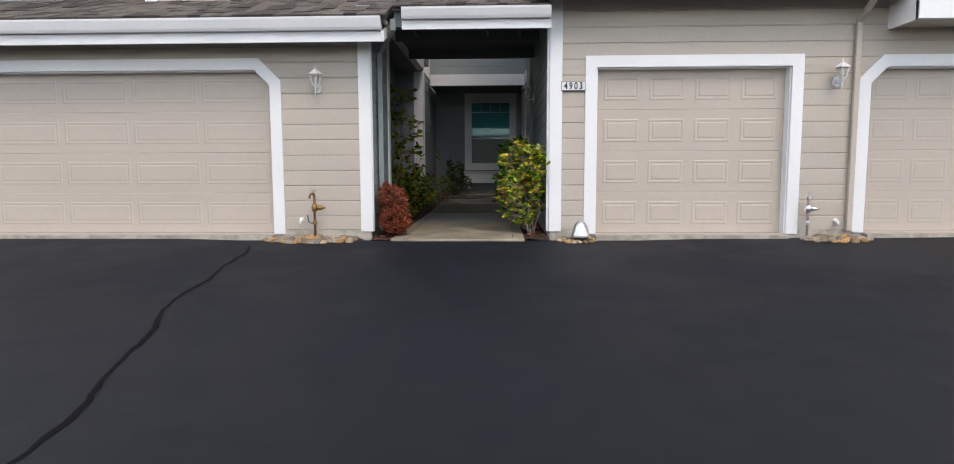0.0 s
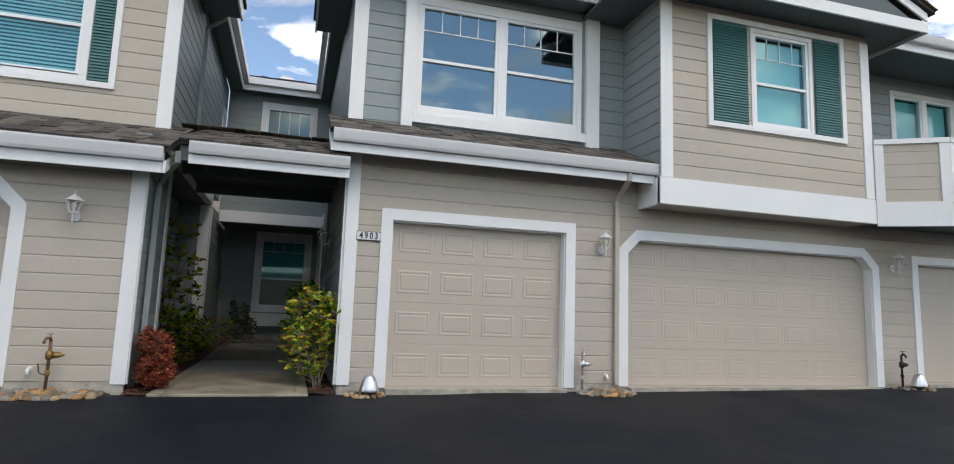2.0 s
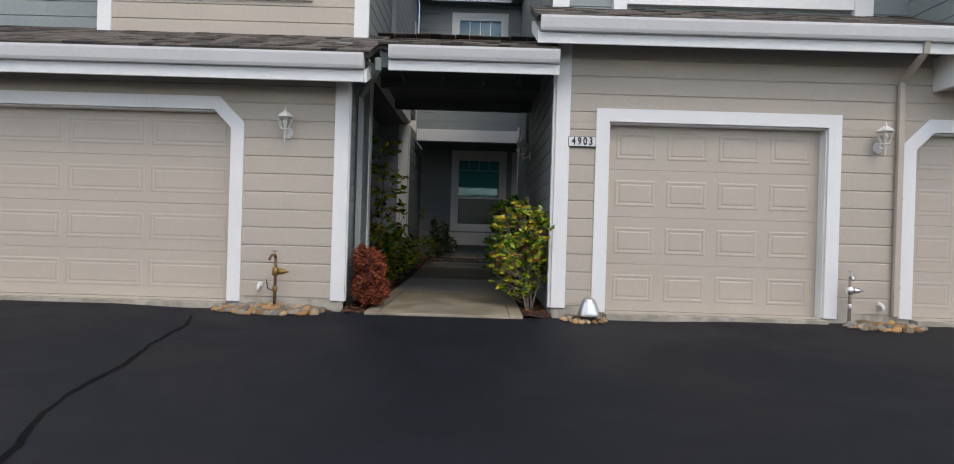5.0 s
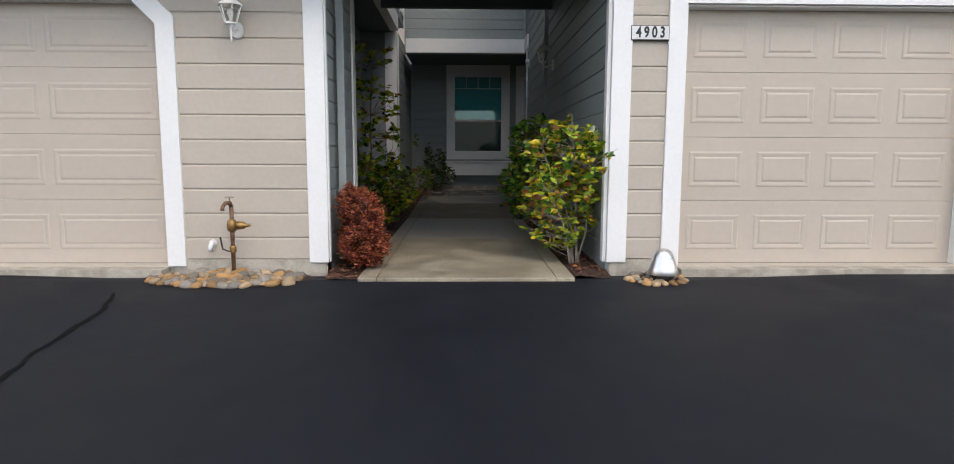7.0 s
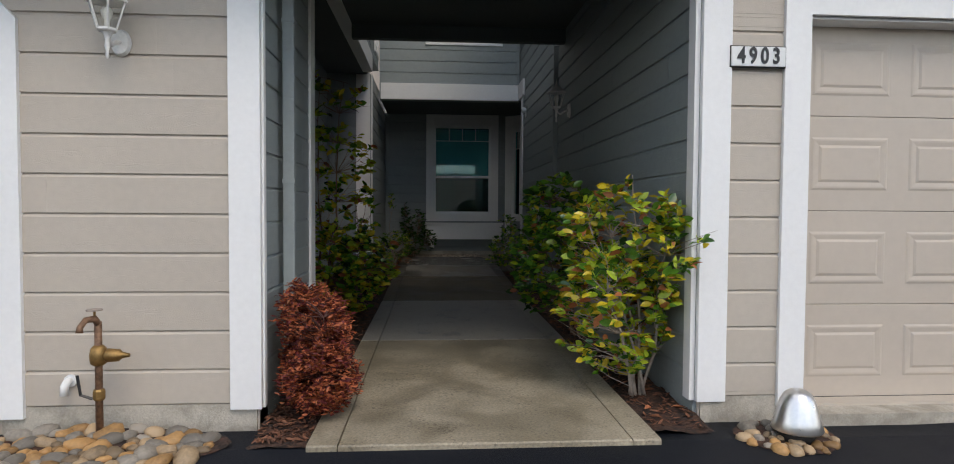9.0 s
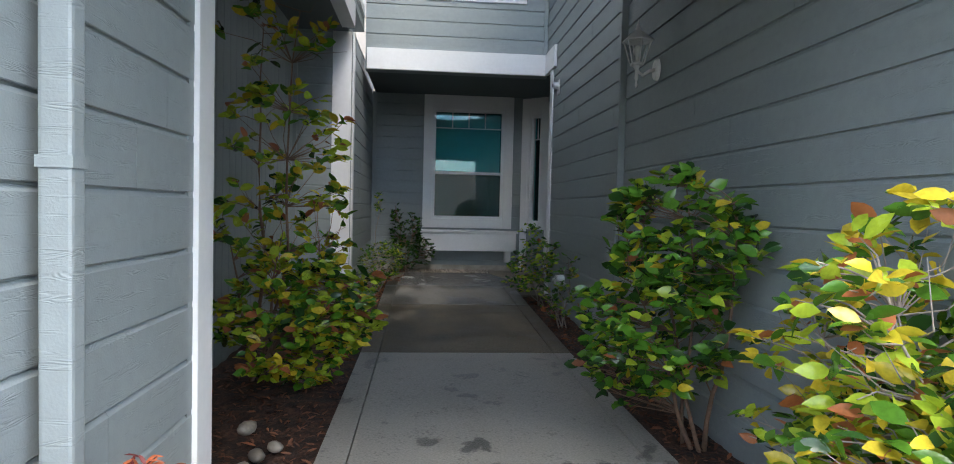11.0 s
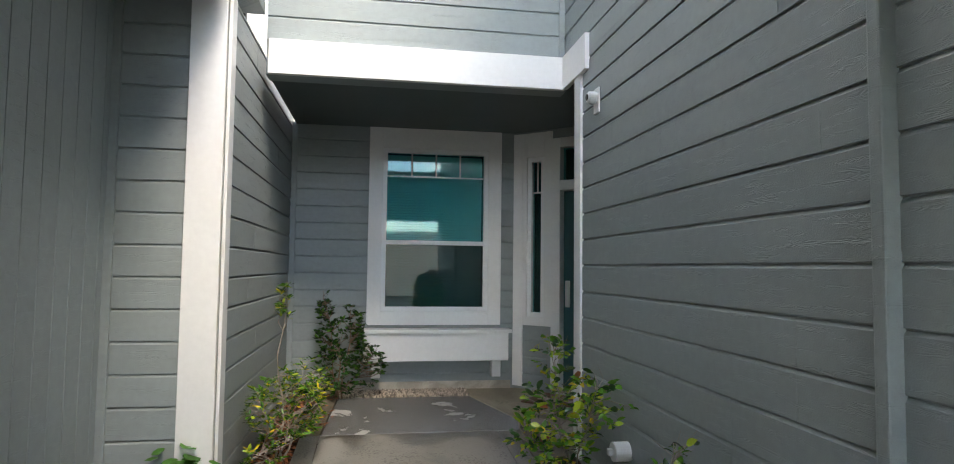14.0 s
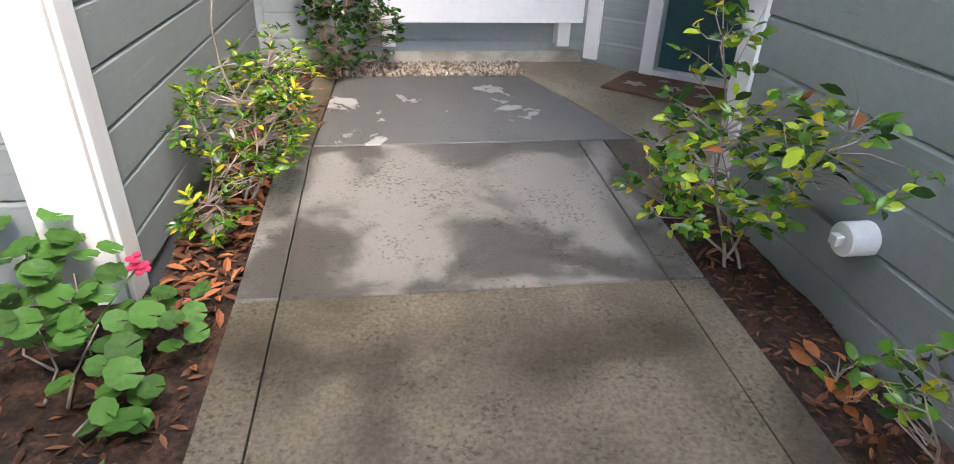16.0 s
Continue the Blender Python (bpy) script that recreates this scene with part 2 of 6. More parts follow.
ASPHALT = two_tone("asphalt", (0.0024, 0.0040, 0.0082), (0.0046, 0.0068, 0.0118), 0.55, 0.38, 0.68, 0.6, 0.8, 0.35, 420, 9.0, 0.35)
ASPHALT.node_tree.nodes["Principled BSDF"].inputs["Specular IOR Level"].default_value = 0.28
CRACK = material("crack_sealer", (0.0030, 0.0034, 0.0044), 0.85, var=0.3, scale=8, spec=0.1)
# damp passage concrete, its colour also lowered for the shade there
CONC = two_tone("damp_shaded_concrete", (0.058, 0.047, 0.031), (0.152, 0.128, 0.092), 1.9, 0.34, 0.66, 0.42, 0.75, 0.4, 75, 12.0, 0.30, 0.5)
# same concrete lightened for the open, better lit front slab; porch slab reuses it
CONCFRONT = two_tone("lightened_concrete", (0.20, 0.168, 0.115), (0.36, 0.312, 0.23), 1.9, 0.34, 0.66, 0.5, 0.75, 0.4, 75, 12.0, 0.22, 0.4)
CONCDRY = two_tone("drying_concrete", (0.088, 0.082, 0.072), (0.225, 0.213, 0.192), 1.7, 0.43, 0.54, 0.3, 0.8, 0.3, 170, 11.0, 0.1, 0.45)
CONCSPOT = two_tone("pale_spotted_concrete", (0.10, 0.095, 0.085), (0.30, 0.285, 0.255), 3.2, 0.355, 0.40, 0.35, 0.8, 0.35, 90, 6.0, 0.16, 0.3)
CONCWET = two_tone("wet_concrete", (0.125, 0.125, 0.122), (0.34, 0.335, 0.32), 2.6, 0.60, 0.64, 0.22, 0.75, 0.3, 170, 8.0, 0.1, 0.4)
FOUND = two_tone("foundation_concrete", (0.30, 0.27, 0.22), (0.48, 0.44, 0.37), 5, 0.35, 0.65, 0.8, 0.9, 0.4, 120, 6.0, 0.12)
MULCH = two_tone("bark_mulch", (0.018, 0.011, 0.008), (0.085, 0.04, 0.024), 14, 0.35, 0.7, 0.9, 0.95, 1.0, 60, 8.0, 0.5)
CHIP = material("bark_chip", (0.13, 0.055, 0.03), 0.9, var=0.5, scale=20, island=1.4)
DEADLEAF = material("fallen_leaf", (0.26, 0.095, 0.04), 0.75, var=0.5, scale=20, island=1.6)
STONEGREY = material("grey_river_stone", (0.22, 0.195, 0.16), 0.6, var=0.35, scale=9, fine=60, obj_random=1.2, bump=0.2)
STONEOCHRE = material("ochre_river_stone", (0.33, 0.185, 0.07), 0.6, var=0.4, scale=9, fine=60, obj_random=1.2, bump=0.2)
STONE = material("river_stone", (0.29, 0.205, 0.12), 0.55, var=0.45, scale=9, fine=60, obj_random=1.5, bump=0.2)
PEBBLE = material("pea_gravel", (0.40, 0.33, 0.26), 0.6, var=0.5, scale=30, island=2.2)
SHAKE = material("weathered_roof_shake", (0.088, 0.074, 0.063), 0.85, var=0.5, scale=6, fine=40, stretch=(1, 1, 1), obj_random=1.3, bump=0.6, bump_scale=70)
SHAKEDK = material("roof_underlay", (0.04, 0.035, 0.03), 0.9, var=0.3, scale=6)
STEEL = material("brushed_aluminium", (0.72, 0.72, 0.72), 0.32, metal=1.0, var=0.08, scale=20, bump=0.05)
BRASS = material("aged_brass", (0.30, 0.185, 0.07), 0.5, metal=0.85, var=0.35, scale=25)
COPPER = material("corroded_pipe", (0.20, 0.115, 0.07), 0.6, metal=0.5, var=0.45, scale=30)
IRON = material("black_iron", (0.03, 0.03, 0.03), 0.5, metal=0.6, var=0.2, scale=30)
LANTERN = material("white_lantern_enamel", (0.70, 0.69, 0.66), 0.4, var=0.1, scale=15)
BULB = material("frosted_bulb", (0.75, 0.72, 0.65), 0.3, var=0.03, bump=0)
PVC = material("white_plastic", (0.72, 0.73, 0.72), 0.35, var=0.05, scale=8, bump=0.03)
BLACK = material("black_plastic", (0.012, 0.012, 0.014), 0.4, var=0.1, bump=0.05)
MAT = material("coir_mat", (0.16, 0.085, 0.05), 0.95, var=0.3, scale=12, fine=200, bump=0.8, bump_scale=260)
MATFLOWER = material("mat_pattern", (0.45, 0.36, 0.34), 0.95, var=0.2, scale=20, fine=200, bump=0.8, bump_scale=260)
BARK = material("twig_bark", (0.19, 0.115, 0.075), 0.8, var=0.35, scale=18, bump=0.4)
REDTWIG = material("red_brown_twig", (0.07, 0.025, 0.018), 0.8, var=0.3, scale=18, bump=0.3)
GREYTWIG = material("grey_twig", (0.30, 0.25, 0.21), 0.8, var=0.3, scale=18, bump=0.3)
L_DARK = leaf_material("leaf_deep_green", (0.030, 0.088, 0.020))
L_GREEN = leaf_material("leaf_green", (0.085, 0.215, 0.022))
L_LIME = leaf_material("leaf_lime", (0.37, 0.48, 0.04))
L_YELLOW = leaf_material("leaf_yellow", (0.64, 0.50, 0.04))
L_RUST = leaf_material("leaf_rust", (0.36, 0.12, 0.04), 0.55)
L_RED = leaf_material("leaf_dark_red", (0.20, 0.035, 0.033), 0.5)
L_BRICK = leaf_material("leaf_brick_red", (0.42, 0.12, 0.05), 0.5)
L_GERAN = leaf_material("leaf_geranium", (0.065, 0.18, 0.03), 0.6)
PINK = leaf_material("petal_pink", (0.65, 0.05, 0.13), 0.5)
HEDGE = leaf_material("leaf_hedge", (0.03, 0.06, 0.018), 0.5)
GRASS = material("lawn_green", (0.05, 0.09, 0.025), 0.9, var=0.4, scale=6, fine=60)
FARWALL = material("far_stucco", (0.23, 0.20, 0.205), 0.85, var=0.06, scale=1)
FARROOF = material("far_roof_tile", (0.05, 0.045, 0.045), 0.85, var=0.3, scale=3)
FENCE = material("dark_fence_wood", (0.05, 0.038, 0.03), 0.85, var=0.3, scale=4)


# ---------------------------------------------------------------- mesh helpers
def link_mesh(name, bm, mat, smooth=False):
    me = bpy.data.meshes.new(name)
    bm.to_mesh(me)
    bm.free()
    me.materials.append(mat)
    if smooth:
        for f in me.polygons:
            f.use_smooth = True
    return new(name, me)


def part(name, bm, mat, parent, label="", smooth=False):
    ob = link_mesh(name, bm, mat, smooth)
    ob.parent = parent
    if label:
        ob["label"] = label
    return ob


def thing(name, label, category, at=(0, 0, 0), turn=0.0, group="", kind=""):
    ob = new(name)
    ob.matrix_basis = pose(*at, 0, 0, turn)
    return tagged(ob, label, category, group, kind)


def box(bm, x0, x1, y0, y1, z0, z1, bevel=0.0):
    vs = [bm.verts.new((x, y, z)) for x in (x0, x1) for y in (y0, y1) for z in (z0, z1)]
    fs = [bm.faces.new([vs[i] for i in q]) for q in ((0, 1, 3, 2), (4, 6, 7, 5), (0, 4, 5, 1), (2, 3, 7, 6), (0, 2, 6, 4), (1, 5, 7, 3))]
    if bevel:
        es = list({e for f in fs for e in f.edges})
        bmesh.ops.bevel(bm, geom=es, offset=bevel, segments=2, affect="EDGES", profile=0.6)
    return bm


def boxes(*dims, bevel=0.0):
    bm = bmesh.new()
    for d in dims:
        box(bm, *d, bevel=bevel)
    return bm


def prism(poly, frm, depth):
    """A flat polygon of (u, z) set out in the frame frm (u, n, z to world), depth along n."""
    bm = bmesh.new()
    a = [bm.verts.new(frm(u, 0.0, z)) for u, z in poly]
    b = [bm.verts.new(frm(u, depth, z)) for u, z in poly]
    bm.faces.new(a)
    bm.faces.new(b[::-1])
    for i in range(len(poly)):
        j = (i + 1) % len(poly)
        bm.faces.new((a[i], b[i], b[j], a[j]))
    bmesh.ops.recalc_face_normals(bm, faces=bm.faces)
    return bm


def lathe(profile, seg=20, bm=None, at=(0, 0, 0)):
    """Turned body about z from (radius, height) pairs."""
    bm = bm or bmesh.new()
    rings = []
    for r, z in profile:
        rings.append([bm.verts.new((at[0] + r * math.cos(2 * math.pi * i / seg), at[1] + r * math.sin(2 * math.pi * i / seg), at[2] + z)) for i in range(seg)])
    for a, b in zip(rings, rings[1:]):
        for i in range(seg):
            j = (i + 1) % seg
            bm.faces.new((a[i], a[j], b[j], b[i]))
    bm.faces.new(rings[0][::-1])
    bm.faces.new(rings[-1])
    return bm


def tube(points, radii, seg=6, bm=None):
    """A tapered tube along points."""
    bm = bm or bmesh.new()
    pts = [Vector(p) for p in points]
    rings = []
    for i, p in enumerate(pts):
        d = (pts[min(i + 1, len(pts) - 1)] - pts[max(i - 1, 0)]).normalized()
        q = d.to_track_quat("Z", "Y")
        r = radii[i] if isinstance(radii, (list, tuple)) else radii
        rings.append([bm.verts.new(p + q @ Vector((r * math.cos(2 * math.pi * k / seg), r * math.sin(2 * math.pi * k / seg), 0))) for k in range(seg)])
    for a, b in zip(rings, rings[1:]):
        for k in range(seg):
            j = (k + 1) % seg
            bm.faces.new((a[k], a[j], b[j], b[k]))
    bm.faces.new(rings[0][::-1])
    bm.faces.new(rings[-1])
    return bm


class Face:
    """A wall's plane: origin, direction along it and its outward side, in plan."""

    def __init__(self, ox, oy, dx, dy, nx, ny):
        self.o, self.d, self.n = Vector((ox, oy)), Vector((dx, dy)).normalized(), Vector((nx, ny)).normalized()

    def __call__(self, u, n, z):
        p = self.o + self.d * u + self.n * n
        return Vector((p.x, p.y, z))


def fbox(bm, fc, u0, u1, n0, n1, z0, z1, bevel=0.0):
    vs = [bm.verts.new(fc(u, n, z)) for u in (u0, u1) for n in (n0, n1) for z in (z0, z1)]
    fs = [bm.faces.new([vs[i] for i in q]) for q in ((0, 1, 3, 2), (4, 6, 7, 5), (0, 4, 5, 1), (2, 3, 7, 6), (0, 2, 6, 4), (1, 5, 7, 3))]
    bmesh.ops.recalc_face_normals(bm, faces=fs)
    if bevel:
        bmesh.ops.bevel(bm, geom=list({e for f in fs for e in f.edges}), offset=bevel, segments=2, affect="EDGES", profile=0.6)
    return bm


def free_spans(u0, u1, za, zb, holes):
    spans = [(u0, u1)]
    for ha, hb, hz0, hz1 in holes:
        if hz0 < zb - 1e-4 and hz1 > za + 1e-4:
            nxt = []
            for a, b in spans:
                if hb <= a or ha >= b:
                    nxt.append((a, b))
                else:
                    if ha > a:
                        nxt.append((a, ha))
                    if hb < b:
                        nxt.append((hb, b))
            spans = nxt
    return [(a, b) for a, b in spans if b - a > 0.005]


def wall(name, fc, u0, u1, z0, z1, holes=(), mat=None, label="", course=0.2, phase=0.0, thick=0.16, seed=1, boards=True, clad_z0=None, butts=()):
    """A wall with thickness and openings, clad in lapped boards that are parts of it."""
    cuts = sorted({z0, z1} | {z for h in holes for z in h[2:] if z0 < z < z1})
    bm = bmesh.new()
    for a, b in zip(cuts, cuts[1:]):
        for s, e in free_spans(u0, u1, a, b, holes):
            fbox(bm, fc, s, e, -thick, 0.0, a, b)
    w = tagged(link_mesh(name, bm, mat), label, "wall", "", "structure")
    if not boards:
        return w
    rnd = random.Random(seed)
    c0 = z0 if clad_z0 is None else clad_z0
    k = math.floor((c0 - phase) / course)
    while phase + k * course < z1 - 1e-3:
        lo, hi = phase + k * course, phase + (k + 1) * course
        lo_c, hi_c = max(lo, c0), min(hi, z1)
        cz = sorted({lo_c, hi_c} | {z for h in holes for z in h[2:] if lo_c < z < hi_c})
        butt = rnd.uniform(0.4, 3.6)
        own = [u for c, u in butts if c == k]
        for a, b in zip(cz, cz[1:]):
            if b - a < 0.004:
                continue
            for s, e in free_spans(u0, u1, a, b, holes):
                marks = [s] + [m for m in (own or [u0 + butt + 3.66 * i for i in range(-1, 6)]) if s + 0.15 < m < e - 0.15] + [e]
                for p, q in zip(marks, marks[1:]):
                    # flat face, a chamfered top edge that tucks under the next board
                    full = abs(b - hi) < 1e-4 and b - a > 0.04
                    top, g, out = b - (0.007 if full else 0), 0.001, 0.012
                    cham, tip = (top - 0.013, 0.002) if full else (top - 0.001, out)
                    ring = [(0.0, a), (out - 0.002, a), (out, a + 0.002), (out, cham), (tip, top), (0.0, top)]
                    vs = [(p + g, n, z) for n, z in ring] + [(q - g, n, z) for n, z in ring]
                    me = bpy.data.meshes.new("board")
                    me.from_pydata([fc(*v) for v in vs], [], [(i, (i + 1) % 6, (i + 1) % 6 + 6, i + 6) for i in range(6)] + [(5, 4, 3, 2, 1, 0), (6, 7, 8, 9, 10, 11)])
                    me.materials.append(mat)
                    o = new("board", me)
                    o.parent = w
                    if q < e:
                        sb = bmesh.new()
                        fbox(sb, fc, q - 0.006, q + 0.006, out - 0.001, out + 0.0012, a + 0.002, cham)
                        part("joint_strip", sb, mat, w)
        k += 1
    return w


def flat_board(parent, fc, u0, u1, z0, z1, n0=0.0, n1=0.03, mat=None, name="trim_board", bevel=0.004):
    bm = bmesh.new()
    fbox(bm, fc, u0, u1, n0, n1, z0, z1, bevel)
    return part(name, bm, mat or WHITE, parent)


def trim(label, name="trim"):
    return thing(name, label, "trim", kind="structure")


def window(fc, u0, u1, z0, z1, label, casing=0.1, head=None, hung=True, muntins=3, blinds=True, pane=GLASS, depth=0.9, number=1, lights=1, low_pane=None, top_share=0.5, slat=0.028, grid_top=0.3, case_n=0.03):
    """A window in an opening u0..u1, z0..z1: casing, sashes, bars, panes, a blind and an added room box coloured dark.
    """
    t = thing(f"window_{number}", label, "window", kind="structure")
    hd = casing if head is None else head
    if casing:
        flat_board(t, fc, u0 - casing, u0, z0 - casing, z1 + hd, 0.0, case_n, name="casing")
        flat_board(t, fc, u1, u1 + casing, z0 - casing, z1 + hd, 0.0, case_n, name="casing")
        flat_board(t, fc, u0, u1, z1, z1 + hd, 0.0, case_n, name="casing")
        flat_board(t, fc, u0, u1, z0 - casing, z0, 0.0, case_n, name="casing")
    f = 0.045
    wide = (u1 - u0) / lights
    for i in range(lights):
        a, b = u0 + wide * i, u0 + wide * (i + 1)
        if i:
            flat_board(t, fc, a - 0.05, a + 0.05, z0, z1, -0.05, 0.022, VINYL, "mullion")
        a2, b2 = a + (0.05 if i else 0), b - (0.05 if i < lights - 1 else 0)
        bm = bmesh.new()
        fbox(bm, fc, a2, a2 + f, -0.06, 0.012, z0, z1)
        fbox(bm, fc, b2 - f, b2, -0.06, 0.012, z0, z1)
        fbox(bm, fc, a2 + f, b2 - f, -0.06, 0.012, z0, z0 + f)
        fbox(bm, fc, a2 + f, b2 - f, -0.06, 0.012, z1 - f, z1)
        part("window_frame", bm, VINYL, t)
        zm = z1 - (z1 - z0) * top_share
        if hung:
            flat_board(t, fc, a2 + f, b2 - f, zm - 0.022, zm + 0.022, -0.05, 0.004, VINYL, "meeting_rail", 0.003)
        for za, zb in ((z0 + f, zm - 0.022), (zm + 0.022, z1 - f)) if hung else ((z0 + f, z1 - f),):
            bm = bmesh.new()
            fbox(bm, fc, a2 + f, b2 - f, -0.035, -0.029, za, zb)
            g = part("pane", bm, low_pane if low_pane and hung and za < zm - 0.1 else pane, t)
            g.visible_shadow = False
        if muntins:
            zt = z1 - f
            zg = zt - (zt - zm) * grid_top if hung else zt - (zt - z0) * grid_top
            flat_board(t, fc, a2 + f, b2 - f, zg - 0.008, zg + 0.008, -0.027, -0.018, VINYL, "muntin", 0)
            for k in range(1, muntins + 1):
                x = a2 + f + (b2 - a2 - 2 * f) * k / (muntins + 1)
                flat_board(t, fc, x - 0.008, x + 0.008, zg + 0.008, zt, -0.027, -0.018, VINYL, "muntin", 0)
    # added box closing the view in, dark by colour as an unlit room
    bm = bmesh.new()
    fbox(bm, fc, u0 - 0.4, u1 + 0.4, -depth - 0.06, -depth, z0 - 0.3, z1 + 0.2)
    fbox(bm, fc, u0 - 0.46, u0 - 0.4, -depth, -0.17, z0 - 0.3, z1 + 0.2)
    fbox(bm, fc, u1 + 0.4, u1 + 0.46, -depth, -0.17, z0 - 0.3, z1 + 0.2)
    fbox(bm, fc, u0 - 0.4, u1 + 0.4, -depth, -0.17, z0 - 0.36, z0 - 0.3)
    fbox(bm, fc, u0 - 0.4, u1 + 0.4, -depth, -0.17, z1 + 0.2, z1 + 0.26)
    part("room_wall", bm, ROOM, t, "added room box behind the glass, gloom put into its colour")
    if blinds:
        bl = thing("window_blind", "pale horizontal slatted blind hung behind a window pane", "blind")
        z = z0 + 0.05
        proto = None
        while z < z1 - 0.05:
            if proto is None:
                bm = bmesh.new()
                for a, b, c, d in (((u0 + 0.05), (u1 - 0.05), -0.117, -0.110),):
                    vs = [bm.verts.new(fc(a, c, -0.0122)), bm.verts.new(fc(b, c, -0.0122)), bm.verts.new(fc(b, d, 0.0122)), bm.verts.new(fc(a, d, 0.0122))]
                    bm.faces.new(vs)
                    vs2 = [bm.verts.new(v.co + Vector((0, 0, 0.0015))) for v in vs]
                    bm.faces.new(vs2[::-1])
                proto = part("slat", bm, BLIND, bl)
                proto.location = (0, 0, z)
            else:
                o = new("slat", proto.data)
                o.parent = bl
                o.location = (0, 0, z)
            z += slat
    return t


# ---------------------------------------------------------------- ground
def ground_height(x, y):
    """The drive falls away from the garages."""
    if y > 7.7:
        base = -0.03
    elif y > -3.5:
        base = -0.03 - 0.071 * (7.7 - y)
    else:
        base = -0.03 - 0.071 * 11.2
    side = 0.011 * (min(x, 13.0) - 4.0) if x > 4.0 else 0.0
    return base + side * max(0.0, min(1.0, (y + 3.5) / 11.2))


def walk_height(y):
    pts = ((7.2, -0.03), (9.55, -0.012), (11.7, 0.0), (13.7, 0.07), (15.0, 0.13), (16.1, 0.18), (17.2, 0.22))
    for (a, za), (b, zb) in zip(pts, pts[1:]):
        if y <= b:
            return za + (zb - za) * max(0.0, y - a) / (b - a)
    return pts[-1][1]


bm = bmesh.new()
gx = [-400, -120, -40, -20, -12, -9, -6, -4, -2, 0, 2, 4, 6, 8, 10, 13, 16, 20, 40, 120, 400]
gy = [-400, -120, -40, -20, -10, -6, -3.5, -2, 0, 2, 4, 5.5, 6.5, 7.35, 7.9, 12, 20, 60, 150, 400]
grid = [[bm.verts.new((x, y, ground_height(x, y) - (0.06 if 7.8 < y and -3 < x < 3 else 0) - (0.02 if y > 7.8 else 0))) for x in gx] for y in gy]
for r0, r1 in zip(grid, grid[1:]):
    for i in range(len(gx) - 1):
        bm.faces.new((r0[i], r0[i + 1], r1[i + 1], r1[i]))
ground = tagged(link_mesh("ground", bm, ASPHALT), "dark sealed asphalt drive, slightly worn and marked", "asphalt", "", "structure")

# sealed crack wandering across the asphalt
rc = random.Random(5)
bm = bmesh.new()
prev = None
for i in range(61):
    s = i / 60
    x = -2.95 + 1.0 * s + 0.07 * math.sin(9 * s + 0.5) + 0.03 * math.sin(23 * s) + rc.uniform(-0.012, 0.012)
    y = 7.0 - 5.2 * s
    w = 0.007 + 0.011 * abs(math.sin(13 * s)) + rc.uniform(0, 0.006)
    z = ground_height(x, y) + 0.004
    cur = (bm.verts.new((x - w, y, z)), bm.verts.new((x + w, y, z)))
    if prev:
        bm.faces.new((prev[0], prev[1], cur[1], cur[0]))
    prev = cur
tagged(link_mesh("asphalt_crack", bm, CRACK), "dark wandering crack in the asphalt", "crack", "", "structure")

# ---------------------------------------------------------------- front walls
FRONT = Face(0, 7.7, 1, 0, 0, -1)
G1, G2, G3, G4 = (-7.70, -2.83, 0.0, 2.14), (1.40, 3.85, 0.0, 2.13), (4.83, 9.34, 0.02, 2.11), (10.34, 12.16, 0.08, 2.06)
wall("wall_front_left", FRONT, -10.5, -1.53, -0.12, 2.62, [G1], TAN, "tan lap-sided garage front wall", phase=0.04, clad_z0=0.06, seed=3)
wall("wall_front_right", FRONT, 0.82, 13.02, -0.12, 3.05, [G2, G3, G4], TAN, "tan lap-sided garage front wall", phase=0.04, clad_z0=0.06, seed=4)
bm = bmesh.new()
for a, b in ((-10.5, -7.75), (-2.80, -1.54), (0.83, 1.37), (3.88, 4.8), (9.37, 10.3), (12.2, 13.0)):
    fbox(bm, FRONT, a, b, 0.0, 0.012, -0.12, 0.055)
tagged(link_mesh("foundation", bm, FOUND), "rough exposed concrete foundation strip below siding", "foundation", "", "structure")

t = trim("white painted corner boards of the left garage front")
flat_board(t, FRONT, -1.67, -1.51, 0.03, 2.6, 0.0, 0.035)
t = trim("white painted corner boards of the right garage front")
flat_board(t, FRONT, 0.80, 0.96, 0.03, 3.0, 0.0, 0.035)
flat_board(t, FRONT, 12.9, 13.04, 0.1, 2.6, 0.0, 0.035)


